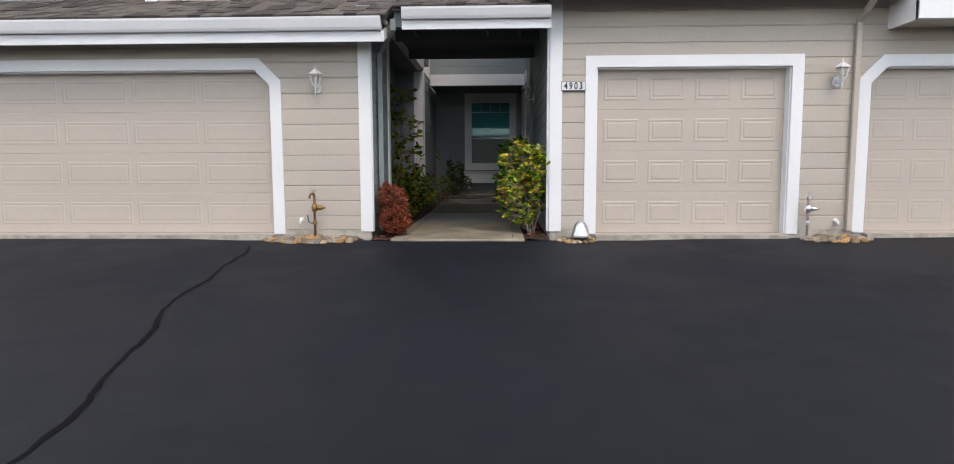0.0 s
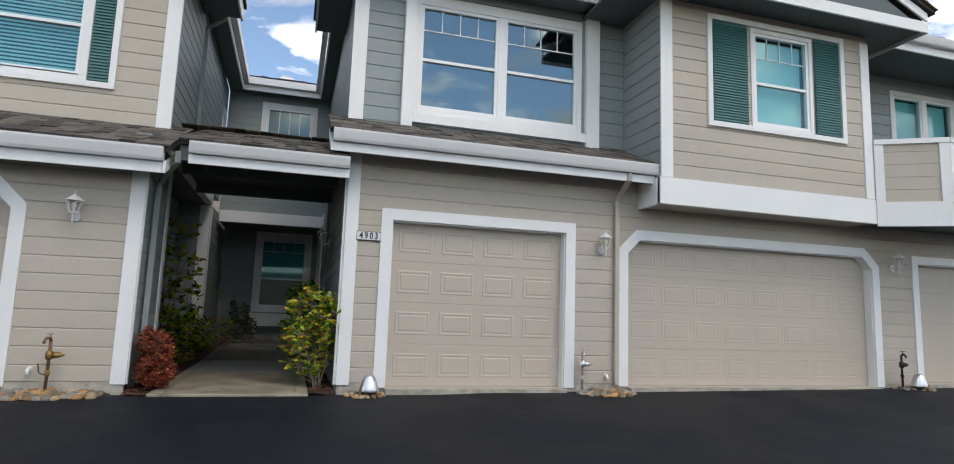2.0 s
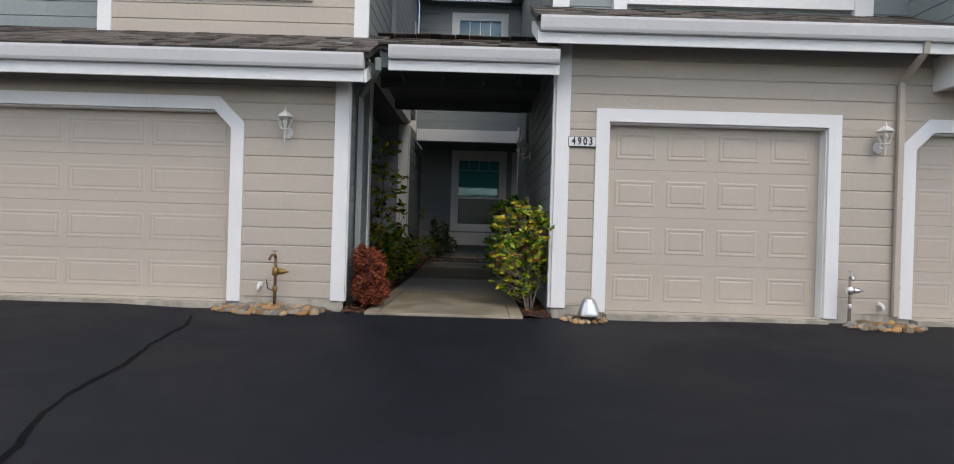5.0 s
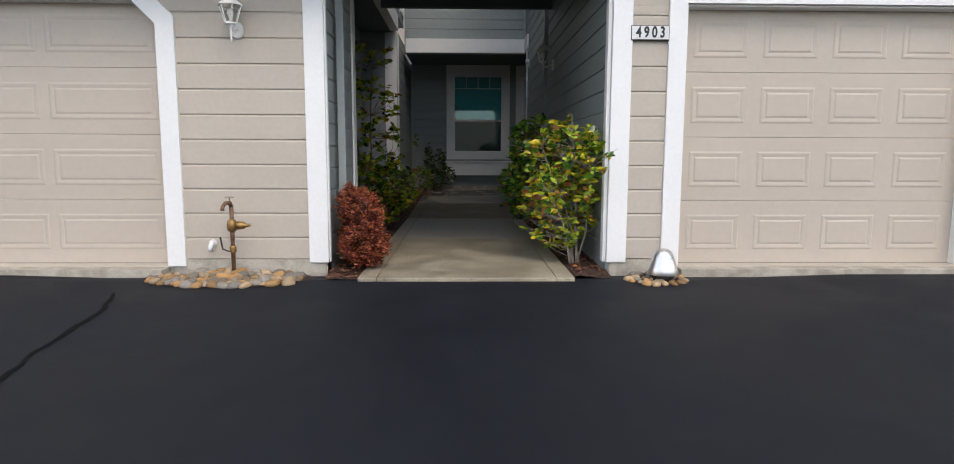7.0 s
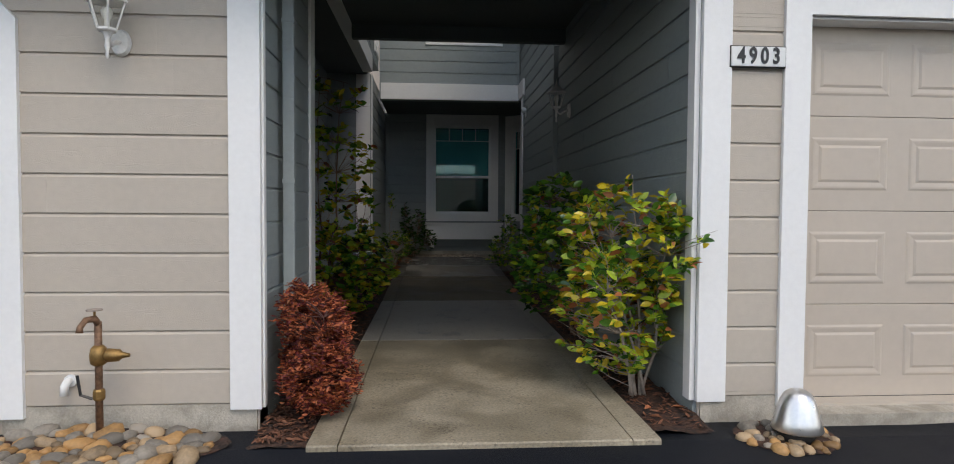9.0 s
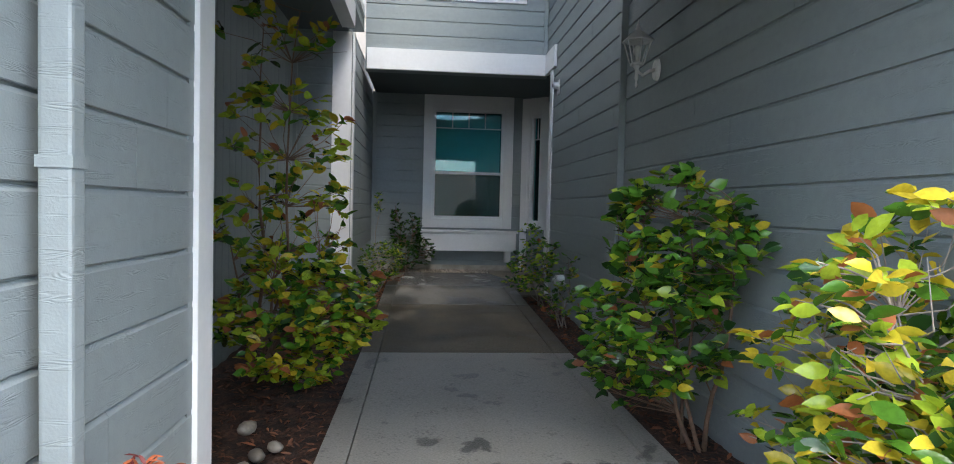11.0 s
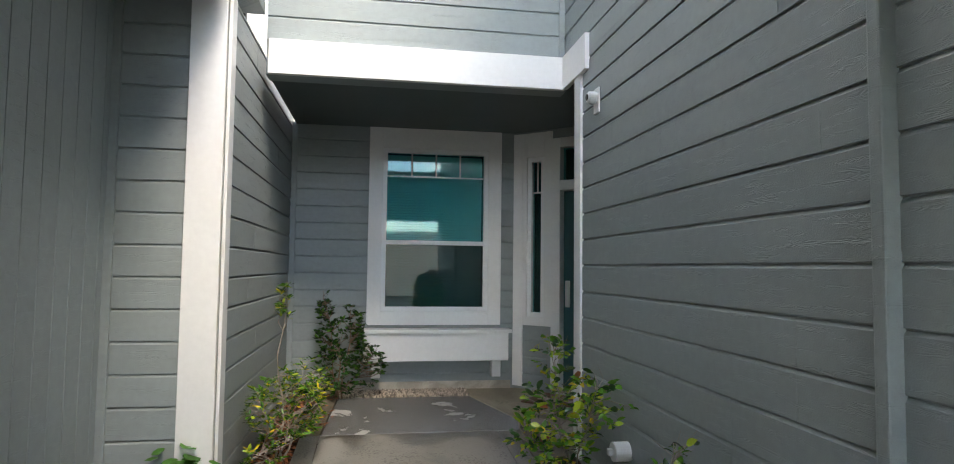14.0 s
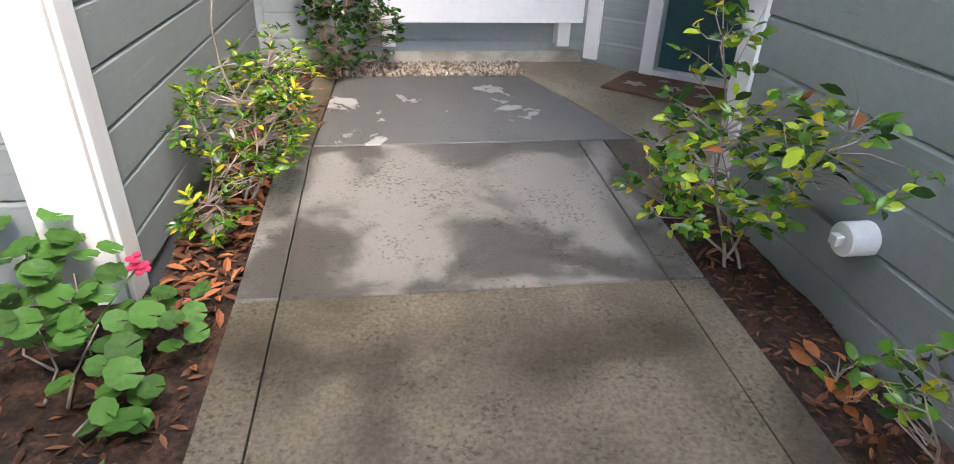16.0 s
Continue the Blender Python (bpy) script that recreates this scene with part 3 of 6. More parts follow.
def garage_trim(fc, u0, u1, z0, z1, w, cut, label):
    """Casing round a garage door opening, its upper corners cut on the wide doors; and the jamb."""
    t = trim(label)
    n = 0.035
    if cut:
        c = cut
        k = w * 0.41
        polys = [
            [(u0 - w, z0), (u0, z0), (u0, z1 - c), (u0 - w, z1 - c + k)],
            [(u0 - w, z1 - c + k), (u0, z1 - c), (u0 + c, z1), (u0 + c - k, z1 + w)],
            [(u0 + c - k, z1 + w), (u0 + c, z1), (u1 - c, z1), (u1 - c + k, z1 + w)],
            [(u1 - c + k, z1 + w), (u1 - c, z1), (u1, z1 - c), (u1 + w, z1 - c + k)],
            [(u1 + w, z1 - c + k), (u1, z1 - c), (u1, z0), (u1 + w, z0)],
        ]
    else:
        polys = [
            [(u0 - w, z0), (u0, z0), (u0, z1), (u0 - w, z1)],
            [(u0 - w, z1), (u1 + w, z1), (u1 + w, z1 + w), (u0 - w, z1 + w)],
            [(u1, z0), (u1 + w, z0), (u1 + w, z1), (u1, z1)],
        ]
    for p in polys:
        part("trim_board", prism(p, fc, n), WHITE, t)
    if cut:
        for tri in ([(u0 - 0.01, z1 - 0.19), (u0 + 0.19, z1 + 0.01), (u0 - 0.01, z1 + 0.01)], [(u1 + 0.01, z1 - 0.19), (u1 + 0.01, z1 + 0.01), (u1 - 0.19, z1 + 0.01)]):
            part("corner_filler", prism(tri, fc, 0.01), TAN, t)
    jamb = [[(u0 - 0.02, z0), (u0 + 0.015, z0), (u0 + 0.015, z1 - cut), (u0 - 0.02, z1 - cut)], [(u1 - 0.015, z0), (u1 + 0.02, z0), (u1 + 0.02, z1 - cut), (u1 - 0.015, z1 - cut)],
            [(u0 + cut, z1 - 0.015), (u1 - cut, z1 - 0.015), (u1 - cut, z1 + 0.02), (u0 + cut, z1 + 0.02)]]
    if cut:
        jamb += [[(u0, z1 - cut), (u0 + cut, z1), (u0 + cut - 0.05, z1 + 0.02), (u0 - 0.02, z1 - cut + 0.05)], [(u1, z1 - cut), (u1 + 0.02, z1 - cut + 0.05), (u1 - cut + 0.05, z1 + 0.02), (u1 - cut, z1)]]
    for p in jamb:
        o = part("jamb", prism(p, lambda u, q, z: fc(u, -q - 0.001, z), 0.2), WHITE, t)
    return t


garage_trim(FRONT, *G1, 0.145, 0.20, "white garage door casing with cut upper corners")
garage_trim(FRONT, *G2, 0.145, 0.0, "white square garage door casing")
garage_trim(FRONT, *G3, 0.145, 0.20, "white garage door casing with cut upper corners")
garage_trim(FRONT, *G4, 0.13, 0.0, "white narrow garage door casing")


def raised_panel(w, h, deep=1.0):
    """A pressed panel: a sunk moulding round a raised field."""
    bm = bmesh.new()
    rings = []
    for inset, out in ((0.0, 0.0), (0.012, 0.007), (0.022, 0.007), (0.045, 0.001), (0.06, 0.010)):
        rings.append([bm.verts.new((sx * (w / 2 - inset), -out * deep, sz * (h / 2 - inset))) for sx, sz in ((-1, -1), (1, -1), (1, 1), (-1, 1))])
    for a, b in zip(rings, rings[1:]):
        for i in range(4):
            j = (i + 1) % 4
            bm.faces.new((a[i], a[j], b[j], b[i]))
    bm.faces.new(rings[-1])
    return bm


def garage_door(g, cols, pw, label, deep=1.0):
    u0, u1, z0, z1 = g
    y = 7.7 + 0.13
    d = thing("garage_door", label, "garage door", group="sectional garage doors")
    rows = 4
    rh = (z1 + 0.02 - z0) / rows
    mesh = None
    for r in range(rows):
        a, b = z0 + r * rh, z0 + (r + 1) * rh - 0.002
        bm = bmesh.new()
        box(bm, u0 + 0.002, u1 - 0.002, y, y + 0.05, a, b, 0.004)
        sec = part("section", bm, DOORTAN, d)
        cw = (u1 - u0 - 0.1) / cols
        for c in range(cols):
            if mesh is None:
                o = part("panel", raised_panel(pw, 0.30, deep), DOORTAN, sec)
                mesh = o.data
            else:
                o = new("panel", mesh)
                o.parent = sec
            o.location = (u0 + 0.05 + cw * (c + 0.5), y - 0.0005, (a + b) / 2)
    part("bottom_seal", boxes((u0 + 0.01, u1 - 0.01, y - 0.005, y + 0.04, z0 - 0.05, z0 + 0.002)), BLACK, d, "black rubber bottom seal")
    part("backing", boxes((u0 + 0.004, u1 - 0.004, y + 0.06, y + 0.08, z0, z1)), BLACK, d)
    return d


garage_door(G1, 5, 0.88, "wide tan sectional garage door with long pressed panels", 0.4)
garage_door(G2, 4, 0.46, "single tan sectional garage door with pressed panels", 0.6)
garage_door(G3, 8, 0.46, "wide tan sectional garage door with small pressed panels", 0.35)
garage_door(G4, 4, 0.36, "narrow tan sectional garage door at the end", 0.12)
bm = boxes((-7.7, -2.83, 7.55, 7.9, -0.10, -0.012), (1.40, 3.85, 7.56, 7.9, -0.10, -0.012), (4.83, 9.34, 7.56, 7.9, -0.06, 0.012), (10.34, 12.16, 7.58, 7.9, -0.02, 0.06))
tagged(link_mesh("garage_sill", bm, FOUND), "concrete threshold strips under the garage doors", "threshold", "", "structure")

# ---------------------------------------------------------------- roofs
shake_rng = random.Random(11)
shake_meshes = []
for k in range(6):
    bm = bmesh.new()
    w = (0.13, 0.16, 0.19, 0.22, 0.15, 0.25)[k]
    th = (0.022, 0.03, 0.026, 0.02, 0.034, 0.024)[k]
    vs = [(-w / 2, 0, 0), (w / 2, 0, 0), (w / 2, 0, th), (-w / 2, 0, th), (-w / 2, 0.36, 0), (w / 2, 0.36, 0), (w / 2, 0.36, 0.008), (-w / 2, 0.36, 0.008)]
    me = bpy.data.meshes.new("shake")
    me.from_pydata(vs, [], [(0, 1, 2, 3), (7, 6, 5, 4), (3, 2, 6, 7), (0, 3, 7, 4), (1, 5, 6, 2), (0, 4, 5, 1)])
    me.materials.append(SHAKE)
    shake_meshes.append((w, me))
    bm.free()


def shake_roof(name, x0, x1, y0, z0, y1, z1, label, expo=0.2):
    """A sloping deck from the eave (y0, z0) up to (y1, z1), laid with separate shakes."""
    bm = bmesh.new()
    vs = [bm.verts.new(v) for v in ((x0, y0, z0 - 0.05), (x1, y0, z0 - 0.05), (x1, y1, z1 - 0.05), (x0, y1, z1 - 0.05), (x0, y0, z0), (x1, y0, z0), (x1, y1, z1), (x0, y1, z1))]
    for q in ((3, 2, 1, 0), (4, 5, 6, 7), (0, 1, 5, 4), (1, 2, 6, 5), (2, 3, 7, 6), (3, 0, 4, 7)):
        bm.faces.new([vs[i] for i in q])
    roof = tagged(link_mesh(name, bm, SHAKEDK), label, "roof", "", "structure")
    run = math.hypot(y1 - y0, z1 - z0)
    flip = 180 if y1 < y0 else 0
    tilt = math.degrees(math.atan2(z1 - z0, abs(y1 - y0)))
    s = -0.04
    while s < run - 0.1:
        x = x0
        while x < x1 - 0.02:
            w, me = shake_rng.choice(shake_meshes)
            w2 = min(w, x1 - x)
            o = new("shake", me)
            o.parent = roof
            f = (s + shake_rng.uniform(-0.012, 0.012)) / run
            o.matrix_basis = pose(x + w2 / 2, y0 + (y1 - y0) * f, z0 + (z1 - z0) * f + 0.006, 0, 0, flip) @ pose(0, 0, 0, tilt + 2 + shake_rng.uniform(-0.6, 0.6), shake_rng.uniform(-0.6, 0.6), 0) @ Matrix.Diagonal((w2 / w * 0.97, 1, 1, 1))
            x += w2
        s += expo
    return roof


def gutter(x0, x1, y, z0, z1, label):
    """A K-shaped gutter along x, open at the top."""
    bm = bmesh.new()
    prof = [(0.11, z0), (0.035, z0), (0.02, z0 + 0.03), (0.0, z1 - 0.025), (0.0, z1), (0.012, z1), (0.012, z1 - 0.022), (0.032, z0 + 0.03), (0.042, z0 + 0.012), (0.11, z0 + 0.012)]
    a = [bm.verts.new((x0, y + p, z)) for p, z in prof]
    b = [bm.verts.new((x1, y + p, z)) for p, z in prof]
    for i in range(len(prof)):
        j = (i + 1) % len(prof)
        bm.faces.new((a[i], a[j], b[j], b[i]))
    box(bm, x0, x0 + 0.006, y + 0.004, y + 0.11, z0 + 0.004, z1 - 0.006)
    box(bm, x1 - 0.006, x1, y + 0.004, y + 0.11, z0 + 0.004, z1 - 0.006)
    box(bm, x0, x1, y + 0.11, y + 0.118, z0, z1)
    bmesh.ops.recalc_face_normals(bm, faces=bm.faces)
    return tagged(link_mesh("gutter", bm, GUTTER), label, "gutter", "", "structure")


# left garage eave
shake_roof("roof_left_skirt", -10.5, -1.22, 7.24, 2.70, 8.42, 3.19, "weathered brown shake skirt roof over the left garage")
gutter(-10.5, -1.28, 7.18, 2.53, 2.685, "pale grey painted gutter along the left eave")
t = trim("white fascia boards under the left eave")
part("fascia_board", boxes((-10.5, -1.29, 7.275, 7.305, 2.40, 2.525), bevel=0.004), WHITE, t)
part("rake_board", prism([(7.28, 2.40), (7.28, 2.53), (8.4, 2.98), (8.4, 2.85)], lambda u, n, z: Vector((-1.285 + n, u, z)), 0.03), WHITE, t)
tagged(link_mesh("ceiling_left_eave", boxes((-10.5, -1.30, 7.306, 7.698, 2.55, 2.575)), SOFFITSHADE), "left eave soffit, eave shade put into its colour", "soffit", "", "structure")
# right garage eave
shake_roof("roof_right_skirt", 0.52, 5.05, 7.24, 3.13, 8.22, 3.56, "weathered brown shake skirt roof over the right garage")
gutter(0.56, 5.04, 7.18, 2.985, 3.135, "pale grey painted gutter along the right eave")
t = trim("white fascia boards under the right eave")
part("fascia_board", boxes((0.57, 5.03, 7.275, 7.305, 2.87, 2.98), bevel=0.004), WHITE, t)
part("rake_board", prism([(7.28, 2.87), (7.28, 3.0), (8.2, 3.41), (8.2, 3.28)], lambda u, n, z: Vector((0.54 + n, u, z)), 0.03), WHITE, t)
tagged(link_mesh("ceiling_right_eave", boxes((0.58, 5.04, 7.306, 7.698, 2.98, 3.005)), SOFFITSHADE), "right eave soffit, eave shade put into its colour", "soffit", "", "structure")
# passage roof
shake_roof("roof_passage_front", -1.16, 0.79, 7.36, 2.83, 9.30, 3.47, "weathered brown shake roof over the entry passage")
shake_roof("roof_passage_back", -1.48, 0.79, 11.25, 3.10, 9.30, 3.47, "weathered brown shake roof over the entry passage")
gutter(-1.04, 0.785, 7.30, 2.68, 2.815, "pale grey painted gutter over the passage entrance")
t = trim("white fascia board over the passage entrance")
part("fascia_board", boxes((-1.05, 0.79, 7.395, 7.425, 2.565, 2.675), bevel=0.004), WHITE, t)
# ceiling, beams and joists share the colour darkened for shade
tagged(link_mesh("ceiling_passage", boxes((-1.49, 0.79, 8.25, 11.2, 3.02, 3.04)), SOFFITSHADE), "passage ceiling, shade put into its dark colour", "ceiling", "", "structure")
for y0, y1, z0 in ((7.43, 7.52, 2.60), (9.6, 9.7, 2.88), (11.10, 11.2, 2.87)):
    tagged(link_mesh("ceiling_beam", boxes((-1.49 if y0 > 8 else -1.15, 0.79, y0, y1, z0, 3.018 if y0 > 8 else 2.79), bevel=0.004), SOFFITSHADE), "beam across the passage ceiling, darkened by colour for shade", "beam", "ceiling beams", "structure")
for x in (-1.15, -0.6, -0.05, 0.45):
    tagged(link_mesh("ceiling_joist", boxes((x, x + 0.04, 8.25, 9.59, 2.93, 3.018)), SOFFITSHADE), "joist under the passage ceiling, darkened by colour for shade", "joist", "ceiling joists", "structure")


def downspout(points, label, mat, size=(0.065, 0.05)):
    """A square downspout swept through points."""
    d = thing("downspout", label, "downspout")
    for a, b in zip(points, points[1:]):
        va, vb = Vector(a), Vector(b)
        q = (vb - va).to_track_quat("Z", "Y")
        L = (vb - va).length
        bm = boxes((-size[0] / 2, size[0] / 2, -size[1] / 2, size[1] / 2, -0.015, L + 0.015), bevel=0.008)
        bmesh.ops.transform(bm, matrix=Matrix.Translation(va) @ q.to_matrix().to_4x4(), verts=bm.verts)
        part("pipe_section", bm, mat, d)
    a, b = Vector(points[-2]), Vector(points[-1])
    for f in (0.12, 0.5, 0.88):
        c = a.lerp(b, f)
        part("strap", boxes((c.x - size[0] / 2 - 0.003, c.x + size[0] / 2 + 0.003, c.y - size[1] / 2 - 0.003, c.y + size[1] / 2 + 0.003, c.z - 0.012, c.z + 0.012)), mat, d)
    return d


downspout([(4.62, 7.26, 2.98), (4.62, 7.28, 2.88), (4.63, 7.645, 2.66), (4.63, 7.645, 0.06)], "tan painted square downspout on the garage wall", TAN)
downspout([(-1.16, 7.40, 2.68), (-1.16, 7.42, 2.58), (-1.455, 8.07, 2.42), (-1.455, 8.07, 0.03)], "grey-green square downspout on the passage wall", SAGE)
downspout([(0.768, 11.5, 2.92), (0.768, 11.5, 0.06)], "grey-green square downspout on the passage wall", SAGE)
downspout([(-1.2, 10.42, 5.72), (-1.46, 10.5, 5.55), (-1.46, 10.5, 3.2)], "grey-green downspout on the upper side wall", SAGE)

# ---------------------------------------------------------------- passage walls
RIGHT = Face(0.8, 0, 0, 1, -1, 0)
LEFT = Face(-1.53, 0, 0, 1, 1, 0)
RETURN = Face(-1.55, 0, 0, 1, 1, 0)
wall("wall_passage_right", RIGHT, 7.72, 14.33, -0.12, 2.98, [], SAGE, "grey-green lap-sided passage wall", course=0.183, phase=0.008, seed=21, clad_z0=0.06, butts=((3, 12.34), (4, 12.34), (5, 11.93), (6, 11.93), (7, 9.82), (8, 9.82), (9, 10.25)))
wall("wall_upper_right", RIGHT, 8.24, 14.67, 2.98, 5.95, [], SAGE, "grey-green lap-sided upper wall beside the light well", course=0.183, phase=0.008, seed=22)
wall("wall_passage_left", LEFT, 7.72, 9.07, -0.12, 2.95, [], SAGE, "grey-green lap-sided passage wall", course=0.185, phase=1.0 - 0.185 * 6, seed=23, clad_z0=0.06)
wall("wall_left_return", RETURN, 13.78, 16.42, -0.05, 3.05, [], SAGE, "grey-green lap-sided wall beside the entry porch", course=0.185, phase=1.0 - 0.185 * 6, seed=24, clad_z0=0.1)
wall("wall_upper_left", LEFT, 8.44, 14.67, 3.3, 5.95, [(14.05, 14.5, 3.5, 5.2)], SAGE, "grey-green lap-sided upper wall beside the light well", course=0.185, phase=1.0 - 0.185 * 6, seed=25)
t = trim("white header board over the planting niche")
flat_board(t, LEFT, 8.9, 13.6, 3.05, 3.3, -0.12, 0.02)
# niche
NICHE = Face(-2.2, 0, 0, 1, 1, 0)
wall("wall_niche_back", NICHE, 8.8, 13.9, -0.1, 3.12, [], SAGE, "grey-green vertical-board niche wall", boards=False)
nb = bpy.data.objects["wall_niche_back"]
y = 8.82
while y < 13.7:
    bm = bmesh.new()
    fbox(bm, NICHE, y, y + 0.146, 0.0, 0.014, 0.0, 3.08, 0.003)
    part("board", bm, SAGE, nb)
    y += 0.152
NEND = Face(0, 13.78, 1, 0, 0, -1)
wall("wall_niche_end", NEND, -2.2, -1.57, -0.05, 3.08, [], SAGE, "grey-green lap-sided end wall of the niche", course=0.185, phase=1.0 - 0.185 * 6, seed=26, clad_z0=0.1)
NSTART = Face(0, 9.07, 1, 0, 0, 1)
wall("wall_niche_start", NSTART, -2.2, -1.52, -0.05, 3.08, [], SAGE, "grey-green lap-sided end wall of the niche", course=0.185, phase=1.0 - 0.185 * 6, seed=27, clad_z0=0.1)
tagged(link_mesh("ceiling_niche", boxes((-2.2, -1.6, 8.9, 13.8, 3.06, 3.09)), SOFFITSHADE), "ceiling of the planting niche, shade put into its colour", "ceiling", "", "structure")
t = trim("white corner boards of the niche opening")
flat_board(t, NEND, -1.765, -1.56, 0.06, 3.05, 0.0, 0.035)
flat_board(t, RETURN, 13.745, 13.86, 0.06, 3.05, 0.0, 0.02)
flat_board(t, LEFT, 8.95, 9.10, 0.02, 3.05, 0.0, 0.03)
flat_board(t, NEND, -2.19, -2.14, 0.08, 3.05, 0.0, 0.03, SAGE)
flat_board(t, LEFT, 7.70, 7.745, 0.03, 2.6, 0.0, 0.03)
flat_board(t, RIGHT, 7.70, 7.79, 0.03, 2.98, 0.0, 0.03)

# ---------------------------------------------------------------- entry porch
BACK = Face(0, 16.42, 1, 0, 0, -1)
wall("wall_back", BACK, -1.55, 0.78, 0.05, 2.9, [(-0.62, 0.485, 0.985, 2.67)], SAGE, "grey-green lap-sided back wall of the porch", course=0.17, phase=0.19, seed=31, clad_z0=0.27)
tagged(link_mesh("baseboard_back", boxes((-1.48, 0.74, 16.395, 16.418, 0.12, 0.27)), FOUND), "concrete strip at the foot of the porch wall", "foundation", "", "structure")
window(BACK, -0.62, 0.485, 0.985, 2.67, "white-framed sash window with teal-tinted glass and blinds on the porch", casing=0.14, head=0.32, number=1, pane=DARKGLASS, low_pane=SCREEN, top_share=0.58, grid_top=0.26, case_n=0.03)
sh = thing("window_shelf", "white painted wooden shelf box below the porch window", "shelf")
bm = bmesh.new()
fbox(bm, BACK, -0.78, 0.68, 0.032, 0.20, 0.50, 0.78, 0.006)
part("apron", bm, WHITE, sh)
bm = bmesh.new()
fbox(bm, BACK, -0.80, 0.71, 0.032, 0.23, 0.78, 0.815, 0.006)
part("top_board", bm, WHITE, sh)
for a in (0.52, -0.70):
    bm = bmesh.new()
    fbox(bm, BACK, a, a + 0.09, 0.02, 0.15, 0.33, 0.498, 0.005)
    part("bracket", bm, WHITE, sh)
t = trim("grey-green corner strip in the porch")
flat_board(t, BACK, -1.53, -1.48, 0.25, 2.86, 0.018, 0.04, SAGE)
DIAG = Face(0.78, 16.42, 0.743, -0.669, -0.669, -0.743)
wall("wall_entry", DIAG, 0.0, 1.9, 0.05, 2.9, [(0.14, 0.38, 0.92, 2.62), (0.50, 1.42, 0.1, 2.72)], SAGE, "grey-green angled entry wall", course=0.17, phase=0.19, seed=32, clad_z0=0.25)
window(DIAG, 0.16, 0.36, 0.94, 2.60, "narrow sidelight window beside the front door", casing=0.09, head=0.26, number=2, hung=False, muntins=1, blinds=False, pane=DARKGLASS, grid_top=0.2)
d = thing("door_1", "dark teal panelled front door with white frame", "door", kind="structure")
for a, b, z0, z1 in ((0.44, 0.54, 0.1, 2.78), (1.38, 1.48, 0.1, 2.78), (0.54, 1.38, 2.24, 2.34), (0.54, 1.38, 2.68, 2.78)):
    flat_board(d, DIAG, a, b, z0, z1, -0.12, 0.03, name="door_frame")
flat_board(d, DIAG, 0.54, 1.38, 0.16, 0.22, -0.14, 0.02, name="threshold")
bm = bmesh.new()
fbox(bm, DIAG, 0.545, 1.375, -0.10, -0.055, 0.225, 2.235, 0.004)
leafd = part("door_leaf", bm, ENTRY, d)
for a, b, z0, z1 in ((0.63, 0.93, 0.36, 1.0), (0.99, 1.29, 0.36, 1.0), (0.63, 0.93, 1.12, 2.1), (0.99, 1.29, 1.12, 2.1)):
    bm = bmesh.new()
    fbox(bm, DIAG, a, b, -0.054, -0.044, z0, z1, 0.004)
    part("door_panel", bm, ENTRY, leafd)
bm = bmesh.new()
fbox(bm, DIAG, 0.57, 0.62, -0.052, -0.035, 1.05, 1.32, 0.006)
part("door_handle", bm, STEEL, leafd, "brushed metal handle set")
bm = bmesh.new()
fbox(bm, DIAG, 0.54, 1.38, -0.06, -0.054, 2.34, 2.68)
part("transom_pane", bm, DARKGLASS, d).visible_shadow = False
# added dark-coloured sheet for the unlit interior behind the transom
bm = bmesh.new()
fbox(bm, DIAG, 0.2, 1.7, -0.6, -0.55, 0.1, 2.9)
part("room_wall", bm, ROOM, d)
bm = bmesh.new()
fbox(bm, DIAG, 0.0, 0.11, 0.0, 0.035, 0.22, 2.86, 0.004)
part("trim_board", bm, WHITE, trim("white corner board beside the sidelight"))
tagged(link_mesh("wall_recess_side", boxes((0.96, 2.4, 14.17, 14.33, 0.0, 3.0)), SAGE), "grey-green side wall of the door recess", "wall", "", "structure")
tagged(link_mesh("wall_recess_end", boxes((2.2, 2.36, 14.33, 15.6, 0.0, 3.0)), SAGE), "grey-green end wall of the door recess", "wall", "", "structure")
t = trim("white corner board where the passage wall meets the door recess")
flat_board(t, RIGHT, 14.22, 14.36, 0.1, 3.1, 0.0, 0.03)
bm = boxes((0.77, 0.89, 14.334, 14.362, 0.1, 2.9), bevel=0.004)
part("trim_board", bm, WHITE, t)
tagged(link_mesh("ceiling_porch", boxes((-1.5, 2.4, 14.70, 16.6, 2.88, 2.90), (0.76, 2.4, 14.33, 14.70, 2.88, 2.90)), SOFFITSHADE), "porch ceiling, shade put into its colour", "ceiling", "", "structure")
# upper back wall and beam
UPB = Face(0, 14.67, 1, 0, 0, -1)
wall("wall_upper_back", UPB, -1.5, 0.8, 2.85, 5.95, [(-0.64, 0.38, 3.86, 5.62)], SAGE, "grey-green lap-sided upper wall over the porch", course=0.185, phase=3.11, seed=33, clad_z0=3.11)
window(UPB, -0.64, 0.38, 3.86, 5.62, "white-framed upper sash window reflecting the sky", casing=0.12, number=3, hung=False, muntins=3, grid_top=0.36, blinds=False)
t = trim("white beam board across the porch opening")
flat_board(t, UPB, -1.48, 0.78, 2.85, 3.11, 0.0, 0.05)
flat_board(t, RIGHT, 14.08, 14.62, 2.85, 3.11, 0.005, 0.045)
